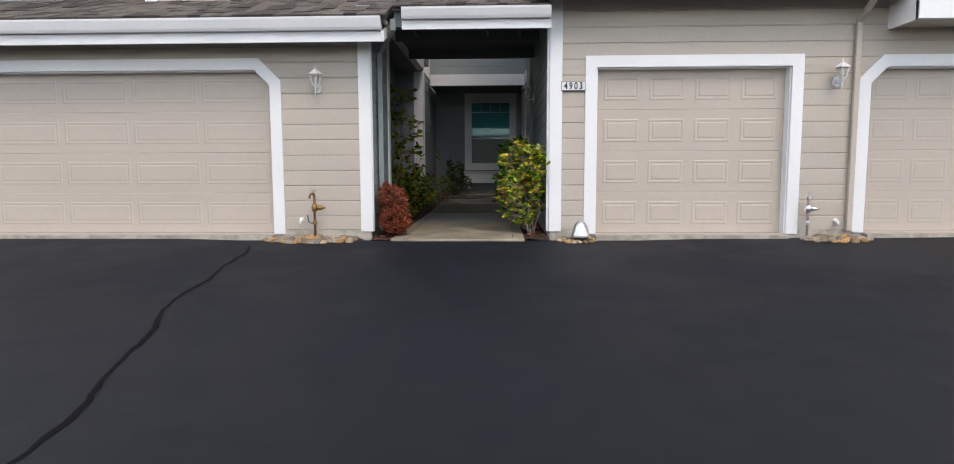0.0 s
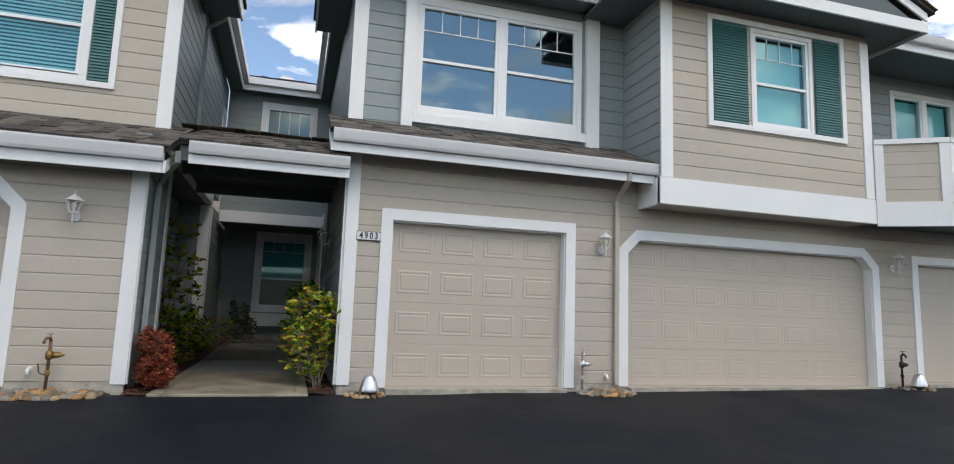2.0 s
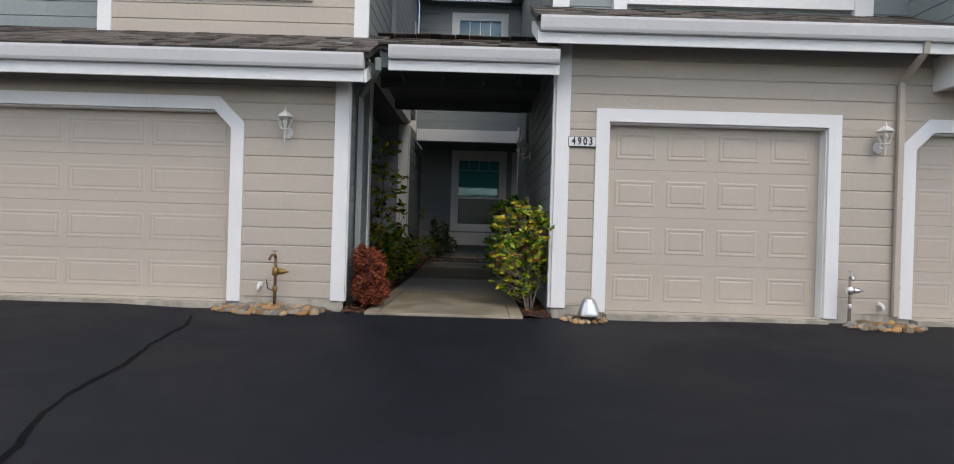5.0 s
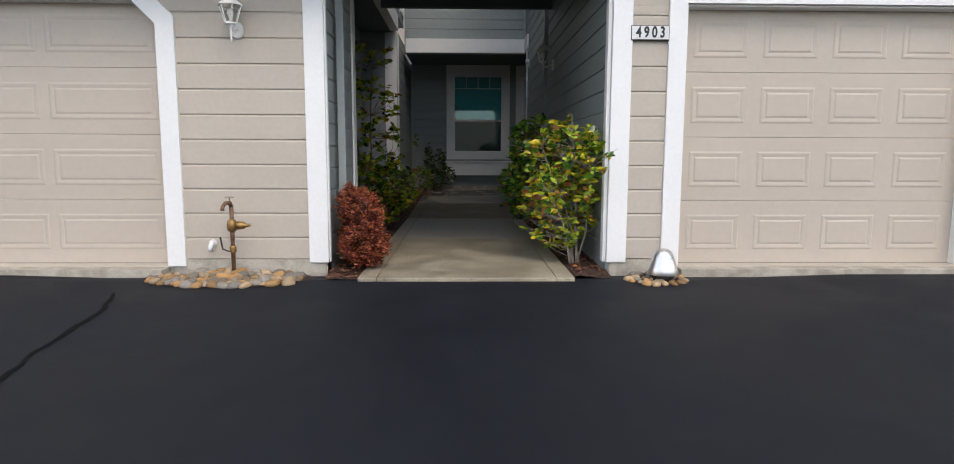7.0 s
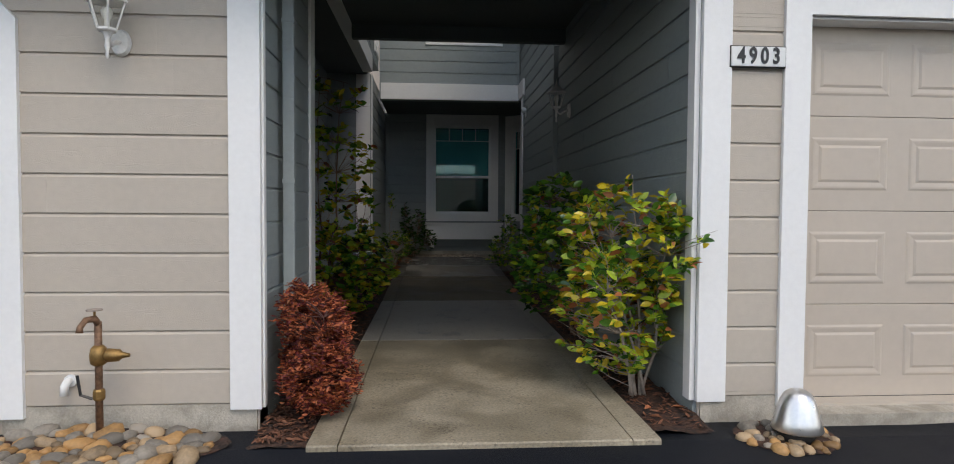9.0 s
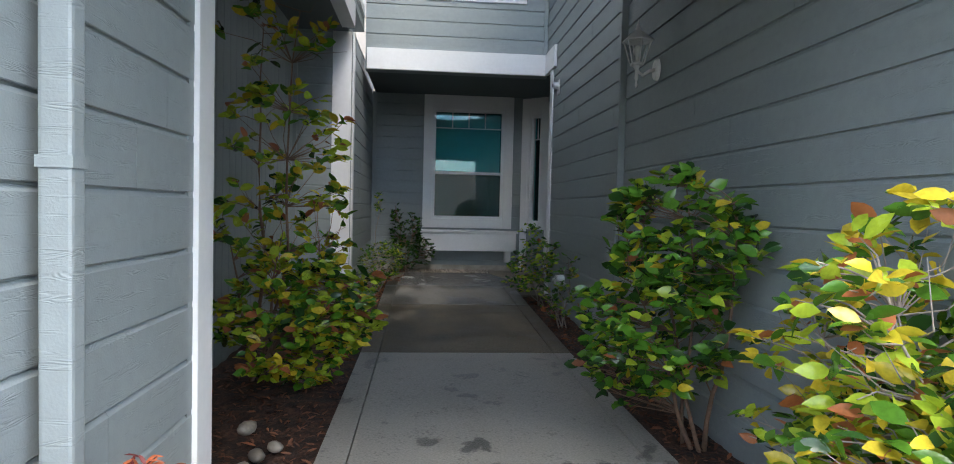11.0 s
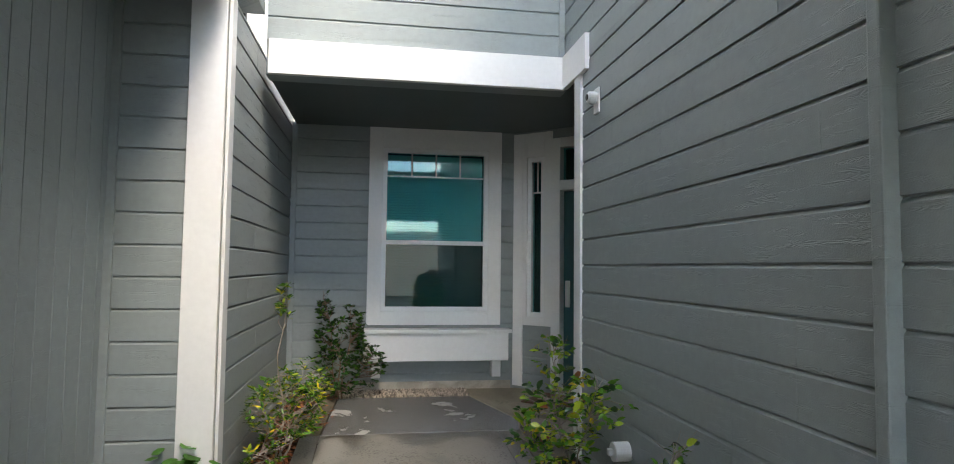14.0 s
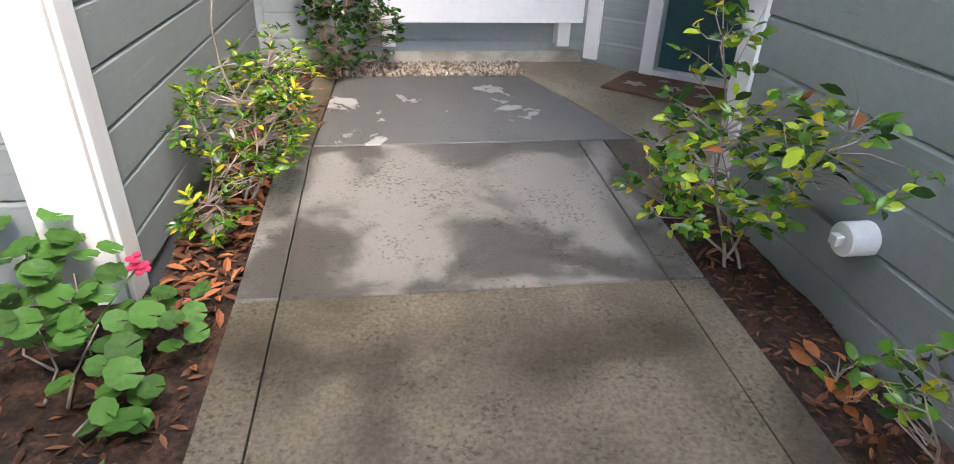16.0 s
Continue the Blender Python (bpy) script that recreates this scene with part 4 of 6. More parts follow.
flat_board(t, UPB, 0.735, 0.775, 3.11, 5.9, 0.0, 0.03, SAGE)
window(LEFT, 14.06, 14.46, 3.55, 5.2, "narrow white-framed window on the upper side wall", casing=0.1, number=4, hung=False, muntins=0, blinds=False)

# ---------------------------------------------------------------- upper storeys
TANUP = Face(0, 8.42, 1, 0, 0, -1)
wall("wall_upper_tan", TANUP, -4.8, -1.48, 2.95, 6.4, [(-3.80, -2.53, 3.80, 5.5)], TAN, "tan lap-sided upper wall with a shuttered window", phase=3.18, seed=41)
t = trim("white corner boards of the tan upper wall")
flat_board(t, TANUP, -4.82, -4.65, 3.12, 6.4, 0.0, 0.035)
flat_board(t, TANUP, -1.64, -1.46, 3.12, 6.4, 0.0, 0.035)
window(TANUP, -3.72, -2.58, 3.78, 5.55, "white-framed sash window with drawn horizontal blinds", casing=0.09, number=5, muntins=3, top_share=0.62, slat=0.05)


def shutter(fc, u0, u1, z0, z1):
    s = thing("window_shutter", "dark teal louvred shutter fixed beside a window", "shutter", group="window shutters")
    bm = bmesh.new()
    fbox(bm, fc, u0, u1, 0.02, 0.028, z0, z1)
    part("back_panel", bm, SHUTTER, s)
    z = z0 + 0.01
    proto = None
    while z < z1 - 0.03:
        if proto is None:
            bm = bmesh.new()
            vs = [bm.verts.new(fc(u, n, dz)) for u in (u0 + 0.01, u1 - 0.01) for n, dz in ((0.028, 0.0), (0.045, 0.0), (0.032, 0.034))]
            for q in ((0, 1, 2), (5, 4, 3), (1, 4, 5, 2), (0, 3, 4, 1), (0, 2, 5, 3)):
                bm.faces.new([vs[i] for i in q])
            bmesh.ops.recalc_face_normals(bm, faces=bm.faces)
            proto = part("louvre", bm, SHUTTER, s)
            proto.location = (0, 0, z)
        else:
            o = new("louvre", proto.data)
            o.parent = s
            o.location = (0, 0, z)
        z += 0.042
    return s


def shutter_frame(fc, u0, u1, z0, z1, w, label):
    t = trim(label)
    flat_board(t, fc, u0, u0 + w, z0, z1, 0.0, 0.05)
    flat_board(t, fc, u1 - w, u1, z0, z1, 0.0, 0.05)
    flat_board(t, fc, u0 + w, u1 - w, z0, z0 + w, 0.0, 0.05)
    flat_board(t, fc, u0 + w, u1 - w, z1 - w, z1, 0.0, 0.05)


shutter_frame(TANUP, -4.20, -2.16, 3.64, 5.72, 0.075, "white outer frame round a window and its shutters")
shutter(TANUP, -4.12, -3.82, 3.72, 5.64)
shutter(TANUP, -2.48, -2.24, 3.72, 5.64)

SAGEUPL = Face(0, 8.8, 1, 0, 0, -1)
wall("wall_upper_sage_left", SAGEUPL, -10.5, -4.8, 2.95, 6.4, [(-6.66, -5.10, 4.60, 5.22)], SAGE, "grey-green lap-sided upper wall with three small windows", phase=3.1, seed=42)
window(SAGEUPL, -6.66, -5.10, 4.62, 5.20, "row of three small white-framed windows with blinds", casing=0.09, number=6, hung=False, muntins=0, lights=3)
sh = thing("window_shelf", "white painted wooden shelf on brackets below small windows", "shelf")
bm = bmesh.new()
fbox(bm, SAGEUPL, -6.9, -4.98, 0.02, 0.22, 4.24, 4.47, 0.006)
part("apron", bm, WHITE, sh)
for a in (-6.2, -5.15):
    bm = bmesh.new()
    fbox(bm, SAGEUPL, a, a + 0.13, 0.02, 0.18, 4.05, 4.238, 0.006)
    part("bracket", bm, WHITE, sh)

SAGEUPR = Face(0, 8.2, 1, 0, 0, -1)
wall("wall_upper_sage_right", SAGEUPR, 0.8, 5.1, 3.0, 6.4, [(1.70, 4.26, 3.80, 5.50)], SAGE, "grey-green lap-sided upper wall with a double window", phase=3.2, seed=43)
t = trim("white corner boards and tall boards of the upper right wall")
flat_board(t, SAGEUPR, 0.78, 0.98, 3.45, 6.4, 0.0, 0.035)
flat_board(t, SAGEUPR, 1.50, 1.66, 3.5, 6.4, 0.0, 0.09)
flat_board(t, SAGEUPR, 4.36, 4.58, 3.5, 6.4, 0.0, 0.09)
window(SAGEUPR, 1.74, 4.22, 3.85, 5.42, "white-framed double sash window reflecting clouds", casing=0.08, head=0.15, number=7, lights=2, muntins=3, blinds=False, pane=MIRRORGLASS, grid_top=0.42, top_share=0.53)
flat_board(trim("white sill board under the double window"), SAGEUPR, 1.66, 4.36, 3.62, 3.76, 0.0, 0.07)

# projecting bay
BAY = Face(0, 7.15, 1, 0, 0, -1)
BAYL = Face(5.05, 0, 0, 1, -1, 0)
wall("wall_bay_front", BAY, 5.05, 8.85, 2.94, 5.9, [(6.58, 7.72, 3.86, 5.40)], TAN, "tan lap-sided projecting upper wall", phase=2.95, seed=44)
wall("wall_bay_side", BAYL, 7.15, 8.2, 2.94, 5.9, [], SAGE, "grey-green lap-sided side of the projecting upper wall", phase=2.95, seed=45)
t = trim("white corner boards and band of the projecting bay")
flat_board(t, BAY, 5.03, 5.22, 2.95, 5.85, 0.0, 0.035)
flat_board(t, BAY, 8.68, 8.85, 2.95, 5.5, 0.0, 0.035)
flat_board(t, BAY, 5.0, 8.85, 2.56, 2.94, -0.02, 0.05)
flat_board(t, BAYL, 7.12, 7.7, 2.56, 2.94, 0.0, 0.05)
tagged(link_mesh("ceiling_bay", boxes((5.05, 8.85, 7.17, 7.69, 2.58, 2.61)), TAN), "tan underside of the projecting bay", "soffit", "", "structure")
window(BAY, 6.64, 7.66, 3.90, 5.34, "white-framed sash window between teal shutters", casing=0.06, number=8, muntins=3, top_share=0.55, grid_top=0.45)
shutter_frame(BAY, 5.81, 8.34, 3.78, 5.50, 0.08, "white outer frame round a window and its shutters")
shutter(BAY, 5.90, 6.52, 3.87, 5.41)
shutter(BAY, 7.76, 8.25, 3.87, 5.41)
# bay roof
bay = trim("boxed gable eave over the projecting bay with white fascia")
part("soffit", boxes((4.3, 9.45, 6.62, 9.3, 5.62, 5.66)), SOFFITSHADE, bay)
part("fascia_board", boxes((4.3, 9.48, 6.58, 6.615, 5.56, 5.74), bevel=0.004), WHITE, bay)
part("fascia_board", boxes((9.455, 9.485, 6.62, 9.3, 5.56, 5.74), bevel=0.004), WHITE, bay)
part("rake_board", prism([(9.5, 5.76), (9.5, 5.90), (6.9, 7.1), (6.9, 6.96)], lambda u, n, z: Vector((u, 6.6 + n, z)), 0.03), WHITE, bay)
part("rake_board", prism([(4.3, 5.76), (4.3, 5.90), (6.9, 7.1), (6.9, 6.96)], lambda u, n, z: Vector((u, 6.6 + n, z)), 0.03), WHITE, bay)
part("gable_infill", prism([(4.5, 5.75), (9.3, 5.75), (6.9, 6.95)], lambda u, n, z: Vector((u, 6.66 + n, z)), 0.03), SOFFITSHADE, bay)
rf = tagged(link_mesh("roof_bay", prism([(9.6, 5.88), (9.6, 5.93), (6.9, 7.17), (4.2, 5.93), (4.2, 5.88), (6.9, 7.11)], lambda u, n, z: Vector((u, 6.55 + n, z)), 3.2), SHAKEDK), "gabled shake roof over the projecting bay", "roof", "", "structure")
for s in range(14):
    f = s / 14
    for k in range(4):
        w, me = shake_rng.choice(shake_meshes)
        o = new("shake", me)
        o.parent = rf
        o.matrix_basis = pose(9.62 - 2.7 * f, 6.52 + w / 2 + k * 0.2, 5.93 + 1.24 * f, 0, 0, 90) @ pose(0, 0, 0, 26, 0, 0)

# balcony
bal = thing("balcony", "tan and white balcony with a lattice railing panel", "balcony")
bp = [(8.86, 7.69), (8.86, 7.12), (9.72, 6.58), (12.05, 6.58), (12.05, 7.69)]


def plan_slab(poly, z0, z1):
    bm = bmesh.new()
    a = [bm.verts.new((x, y, z0)) for x, y in poly]
    b = [bm.verts.new((x, y, z1)) for x, y in poly]
    bm.faces.new(a)
    bm.faces.new(b)
    for i in range(len(poly)):
        j = (i + 1) % len(poly)
        bm.faces.new((a[i], a[j], b[j], b[i]))
    bmesh.ops.recalc_face_normals(bm, faces=bm.faces)
    return bm


part("floor_slab", plan_slab(bp, 2.62, 2.86), SOFFITSHADE, bal)
CH = Face(8.86, 7.12, 0.86, -0.54, -0.54, -0.86)
FR = Face(0, 6.58, 1, 0, 0, -1)
chl = math.hypot(0.86, 0.54)
for fc, a, b in ((CH, 0, chl), (FR, 9.72, 12.07)):
    flat_board(bal, fc, a, b, 2.52, 2.90, 0.0, 0.04, name="band_board")
    flat_board(bal, fc, a, b, 3.82, 3.90, -0.09, 0.05, name="top_rail")
flat_board(bal, CH, 0.0, 0.13, 2.90, 3.82, -0.05, 0.035, name="post")
flat_board(bal, CH, chl - 0.13, chl + 0.01, 2.90, 3.82, -0.05, 0.035, name="post")
for a, b in ((9.72, 9.80), (9.96, 10.02), (11.55, 11.66), (11.95, 12.07)):
    flat_board(bal, FR, a, b, 2.90, 3.82, -0.05, 0.035, name="post")
for fc, a, b in ((CH, 0.13, chl - 0.13), (FR, 9.80, 9.96), (FR, 11.66, 11.95)):
    z = 2.90
    while z < 3.80:
        flat_board(bal, fc, a, b, z, min(z + 0.196, 3.82), -0.03, 0.012, TAN, "siding_board", 0.003)
        z += 0.2
flat_board(bal, FR, 10.02, 11.55, 2.90, 3.0, -0.03, 0.03, name="bottom_rail")
flat_board(bal, FR, 10.02, 11.55, 3.72, 3.82, -0.03, 0.03, name="mid_rail")
lat = thing("lattice", "", "")
lat.parent = bal
lat.name = "lattice"
for sgn in (1, -1):
    u = 10.02 - 0.72
    while u < 11.55 + 0.72:
        a, b = u, u + sgn * 0.72
        lo, hi = 3.0, 3.72
        pts = []
        n0 = 0.0 if sgn > 0 else 0.008
        # cut the slat to the panel
        f0, f1 = 0.0, 1.0
        for f in ((10.02 - a) / (b - a), (11.55 - a) / (b - a)):
            pass
        fa, fb = sorted(((10.02 - a) / (b - a), (11.55 - a) / (b - a)))
        f0, f1 = max(0.0, fa), min(1.0, fb)
        if f1 - f0 > 0.04:
            ua, ub, za, zb = a + (b - a) * f0, a + (b - a) * f1, lo + (hi - lo) * f0, lo + (hi - lo) * f1
            h = 0.02
            part("slat", prism([(ua - h, za), (ua + h, za), (ub + h, zb), (ub - h, zb)], lambda uu, n, z, k=n0: FR(uu, n + k, z), 0.007), WHITE, lat)
        u += 0.10
# recessed wall behind the balcony
RECESS = Face(0, 8.4, 1, 0, 0, -1)
wall("wall_balcony", RECESS, 8.85, 13.06, 2.6, 5.75, [(10.85, 12.40, 2.9, 5.40)], SAGE, "grey-green lap-sided wall behind the balcony", phase=2.95, seed=46)
window(RECESS, 10.88, 12.38, 2.95, 5.36, "white-framed sliding glass balcony door", casing=0.09, number=9, hung=False, muntins=0, lights=2, blinds=True)
t = trim("white corner board and fascia above the balcony")
flat_board(t, RECESS, 12.95, 13.08, 3.0, 5.7, 0.0, 0.035)
part("soffit", boxes((8.86, 14.2, 7.3, 8.39, 5.70, 5.73)), SOFFITSHADE, t)
part("fascia_board", boxes((9.5, 14.25, 7.25, 7.285, 5.62, 5.76), bevel=0.004), WHITE, t)
gutter(9.5, 14.3, 7.13, 5.76, 5.90, "pale grey gutter above the balcony")
shake_roof("roof_balcony", 9.4, 14.3, 7.2, 5.90, 9.6, 6.85, "shake roof over the balcony side", expo=0.25)
downspout([(14.0, 7.22, 5.76), (14.0, 7.28, 5.6), (13.15, 8.33, 5.25), (13.15, 8.33, 2.7)], "white downspout at the building corner", WHITE)
END = Face(13.02, 0, 0, 1, 1, 0)
wall("wall_end", END, 7.72, 20.0, -0.1, 5.75, [], TAN, "tan plain end wall", boards=False)
tagged(link_mesh("wall_left_end", boxes((-10.6, -10.5, 7.7, 20.0, -0.1, 6.4)), TAN), "plain tan end wall", "wall", "", "structure")
tagged(link_mesh("wall_rear", boxes((-10.6, 13.02, 20.0, 20.15, -0.1, 5.9)), TAN), "plain tan rear wall", "wall", "", "structure")

# eaves round the light well
EAVE = trim("white fascia and shade-coloured soffit round the light well")
part("soffit", boxes((-1.498, -1.20, 10.3, 14.3, 5.92, 5.95)), SOFFITSHADE, EAVE)
part("soffit", boxes((0.55, 0.798, 10.3, 14.3, 5.92, 5.95)), SOFFITSHADE, EAVE)
part("soffit", boxes((-1.498, 0.798, 14.3, 14.668, 5.92, 5.95)), SOFFITSHADE, EAVE)
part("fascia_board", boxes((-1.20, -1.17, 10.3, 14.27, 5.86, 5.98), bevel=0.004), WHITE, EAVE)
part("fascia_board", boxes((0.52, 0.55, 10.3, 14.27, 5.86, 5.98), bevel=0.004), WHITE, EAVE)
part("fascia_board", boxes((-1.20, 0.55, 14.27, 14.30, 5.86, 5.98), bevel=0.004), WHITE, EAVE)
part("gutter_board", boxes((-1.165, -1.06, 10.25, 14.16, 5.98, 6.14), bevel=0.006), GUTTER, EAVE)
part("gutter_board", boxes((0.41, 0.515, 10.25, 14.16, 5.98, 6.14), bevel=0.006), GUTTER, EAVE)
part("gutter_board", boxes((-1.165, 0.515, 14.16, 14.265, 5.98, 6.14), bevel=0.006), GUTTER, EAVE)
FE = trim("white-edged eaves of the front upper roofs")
part("soffit", boxes((-5.2, -0.93, 7.95, 10.3, 5.72, 5.76)), SOFFITSHADE, FE)
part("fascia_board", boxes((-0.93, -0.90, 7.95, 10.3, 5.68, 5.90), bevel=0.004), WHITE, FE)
part("soffit", boxes((0.30, 5.05, 7.75, 10.3, 5.72, 5.76)), SOFFITSHADE, FE)
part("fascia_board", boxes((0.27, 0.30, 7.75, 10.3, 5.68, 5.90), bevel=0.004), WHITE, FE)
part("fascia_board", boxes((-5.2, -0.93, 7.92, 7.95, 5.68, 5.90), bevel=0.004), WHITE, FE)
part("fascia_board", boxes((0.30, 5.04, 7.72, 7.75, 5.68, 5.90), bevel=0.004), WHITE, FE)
rr = tagged(link_mesh("roof_main", boxes((-10.6, -0.86, 7.9, 10.32, 5.90, 5.98), (0.23, 4.2, 7.7, 10.32, 5.90, 5.98), (-10.6, -1.19, 10.33, 14.25, 6.06, 6.15), (0.53, 13.0, 10.33, 14.25, 6.06, 6.15)), SHAKE), "dark shake edges of the upper roofs", "roof", "", "structure")
shake_roof("roof_back", -1.4, 0.75, 14.2, 6.15, 17.0, 6.55, "dark shake roof over the porch wing")
vent = thing("roof_vent", "round ribbed metal roof vent on the back roof", "roof vent", (-0.27, 14.75, 6.2))
part("dome", lathe([(0.20, 0.0), (0.24, 0.05), (0.23, 0.12), (0.19, 0.19), (0.11, 0.245), (0.02, 0.26)], 24), STEEL, vent, smooth=True)
part("neck", lathe([(0.15, -0.12), (0.15, 0.0)], 20), STEEL, vent)
for k in range(5):
    part("rib", lathe([(0.246 - 0.012 * k, 0.03 + 0.035 * k), (0.250 - 0.014 * k, 0.04 + 0.035 * k), (0.238 - 0.016 * k, 0.048 + 0.035 * k)], 24), IRON, vent)
# added unseen wall that closes the court behind and darkens low window reflections
tagged(link_mesh("wall_court", boxes((-60, 60, -26.3, -26, -0.9, 4.2)), TAN), "plain unseen backdrop wall added to darken window reflections", "wall", "", "structure")


# ---------------------------------------------------------------- entry walk and beds
walkway = thing("walkway", "concrete entry walk in jointed slabs, partly wet", "walkway", kind="structure")


def slab(poly, mat, thick=0.09, label=""):
    """A slab whose top follows the walk's rise, with worn edges."""
    bm = bmesh.new()
    cx = sum(p[0] for p in poly) / len(poly)
    cy = sum(p[1] for p in poly) / len(poly)
    rings = []
    for inset, dz in ((0.0, -thick), (0.0, -0.008), (0.006, 0.0)):
        ring = []
        for x, y in poly:
            d = Vector((cx - x, cy - y)).normalized() * inset
            ring.append(bm.verts.new((x + d.x, y + d.y, walk_height(y) + dz)))
        rings.append(ring)
    for a, b in zip(rings, rings[1:]):
        for i in range(len(poly)):
            j = (i + 1) % len(poly)
            bm.faces.new((a[i], a[j], b[j], b[i]))
    bm.faces.new(rings[-1])
    bm.faces.new(rings[0])
    bmesh.ops.recalc_face_normals(bm, faces=bm.faces)
    return part("slab", bm, mat, walkway, label)


g = 0.004
# front slab takes the tone lightened for open light, third the shade-darkened one
rowsy = ((7.30, 9.55, CONCFRONT), (9.55, 11.70, CONCSPOT), (11.70, 13.71, CONC), (13.71, 14.97, CONCDRY))
for a, b, m in rowsy:
    slab([(-1.215, a + g), (-1.0725, a + g), (-1.0725, b - g), (-1.215, b - g)], m)
    slab([(-1.0685, a + g), (0.3285, a + g), (0.3285, b - g), (-1.0685, b - g)], m)
    slab([(0.3315, a + g), (0.47, a + g), (0.47, b - g), (0.3315, b - g)], m)
slab([(-1.0685, 14.978), (0.66, 14.978), (0.26, 16.08), (-1.0, 16.08)], CONCWET, label="wet end slab with pale dry patches")
slab([(-1.215, 14.978), (-1.0725, 14.978), (-1.01, 16.08), (-1.15, 16.08)], CONC)
slab([(0.672, 14.978), (0.80, 14.36), (2.2, 14.36), (2.2, 15.3), (0.80, 16.40), (0.24, 16.40), (0.272, 16.08)], CONCFRONT, label="concrete porch slab in front of the door")
slab([(0.478, 14.33), (0.795, 14.33), (0.66, 14.97), (0.478, 14.97)], CONC)

bed_rng = random.Random(8)


def bed(name, x0, x1, y0, y1, label, nx=8, ny=60):
    bm = bmesh.new()
    vs = []
    for j in range(ny + 1):
        row = []
        y = y0 + (y1 - y0) * j / ny
        for i in range(nx + 1):
            x = x0 + (x1 - x0) * i / nx
            row.append(bm.verts.new((x, y, walk_height(y) - 0.022 + 0.03 * noise.noise(Vector((x * 5, y * 5, 1.0))) + 0.012 * noise.noise(Vector((x * 23, y * 23, 4.0))))))
        vs.append(row)
    for r0, r1 in zip(vs, vs[1:]):
        for i in range(nx):
            bm.faces.new((r0[i], r0[i + 1], r1[i + 1], r1[i]))
    return tagged(link_mesh(name, bm, MULCH, True), label, "planting bed", "", "structure")


bed("ground_bed_left_front", -1.5, -1.21, 7.34, 8.95, "dark bark mulch bed beside the walk")
bed("ground_bed_niche", -2.2, -1.21, 8.9, 13.8, "dark bark mulch bed in the planting niche", 16, 70)
bed("ground_bed_left_back", -1.5, -0.99, 13.75, 16.4, "leaf-strewn mulch bed beside the walk", 10, 40)
bed("ground_bed_right", 0.465, 0.80, 7.45, 14.34, "dark bark mulch bed along the passage wall", 8, 90)


def litter(name, label, category, areas, n, size, mat, curl, seed, lift=0.0):
    """Uncounted chips or leaves, joined."""
    r = random.Random(seed)
    verts, faces = [], []
    for _ in range(n):
        x0, x1, y0, y1 = r.choice(areas)
        x, y = r.uniform(x0, x1), r.uniform(y0, y1)
        z = walk_height(y) - 0.022 + 0.03 * noise.noise(Vector((x * 5, y * 5, 1.0))) + 0.010 + lift
        s = size * r.uniform(0.5, 1.4)
        m = Matrix.Translation((x, y, z)) @ Euler((r.uniform(-0.5, 0.5), r.uniform(-0.5, 0.5), r.uniform(0, 6.28))).to_matrix().to_4x4()
        k = len(verts)
        w = s * (0.3 if curl else 0.28)
        pts = [(-s, 0, 0), (-s * 0.3, -w, curl * s), (-s * 0.3, w, curl * s), (s * 0.4, -w * 0.9, curl * s), (s * 0.4, w * 0.9, curl * s), (s, 0, curl * s * 0.3), (-s * 0.3, 0, 0), (s * 0.4, 0, 0)]
        verts += [m @ Vector(p) for p in pts]
        faces += [(k, k + 1, k + 6), (k, k + 6, k + 2), (k + 1, k + 3, k + 7, k + 6), (k + 6, k + 7, k + 4, k + 2), (k + 3, k + 5, k + 7), (k + 7, k + 5, k + 4)]
    me = bpy.data.meshes.new(name)
    me.from_pydata(verts, [], faces)
    me.materials.append(mat)
    return tagged(new(name, me), label, category, "", "stuff")


ALLBED = [(-1.5, -1.23, 7.4, 8.9), (-2.15, -1.24, 9.0, 13.7), (-2.15, -1.24, 9.0, 13.7), (-1.46, -1.22, 13.8, 16.0), (0.49, 0.78, 7.5, 14.3), (0.49, 0.78, 7.5, 14.3)]
litter("bark_chips", "loose brown bark chips on the beds", "mulch", ALLBED, 5200, 0.022, CHIP, 0.1, 3)
litter("fallen_leaves", "dry rust-brown fallen leaves on the bed", "leaf litter", [(-1.47, -1.23, 13.6, 15.9), (-1.47, -1.23, 13.6, 15.2), (-1.47, -1.0, 15.2, 16.3)], 420, 0.034, DEADLEAF, 0.25, 4, 0.008)
litter("scattered_leaves", "scattered dry leaves on the mulch", "leaf litter", [(0.49, 0.78, 7.6, 14.2), (-2.1, -1.25, 9.0, 13.6)], 130, 0.034, DEADLEAF, 0.25, 5, 0.008)


# ---------------------------------------------------------------- stones and gravel
def stone_mesh(seed, flat=0.6):
    bm = bmesh.new()
    bmesh.ops.create_icosphere(bm, subdivisions=2, radius=1.0)
    for v in bm.verts:
        k = 1 + 0.28 * noise.noise(v.co * 1.1 + Vector((seed * 7.1, 0, 0)))
        v.co = Vector((v.co.x * k, v.co.y * k * 0.72, v.co.z * k * flat))
    me = bpy.data.meshes.new("stone")
    bm.to_mesh(me)
    bm.free()
    me.materials.append((STONE, STONEOCHRE, STONEGREY)[seed % 3])
    for f in me.polygons:
        f.use_smooth = True
    return me


STONES = [stone_mesh(i) for i in range(6)]


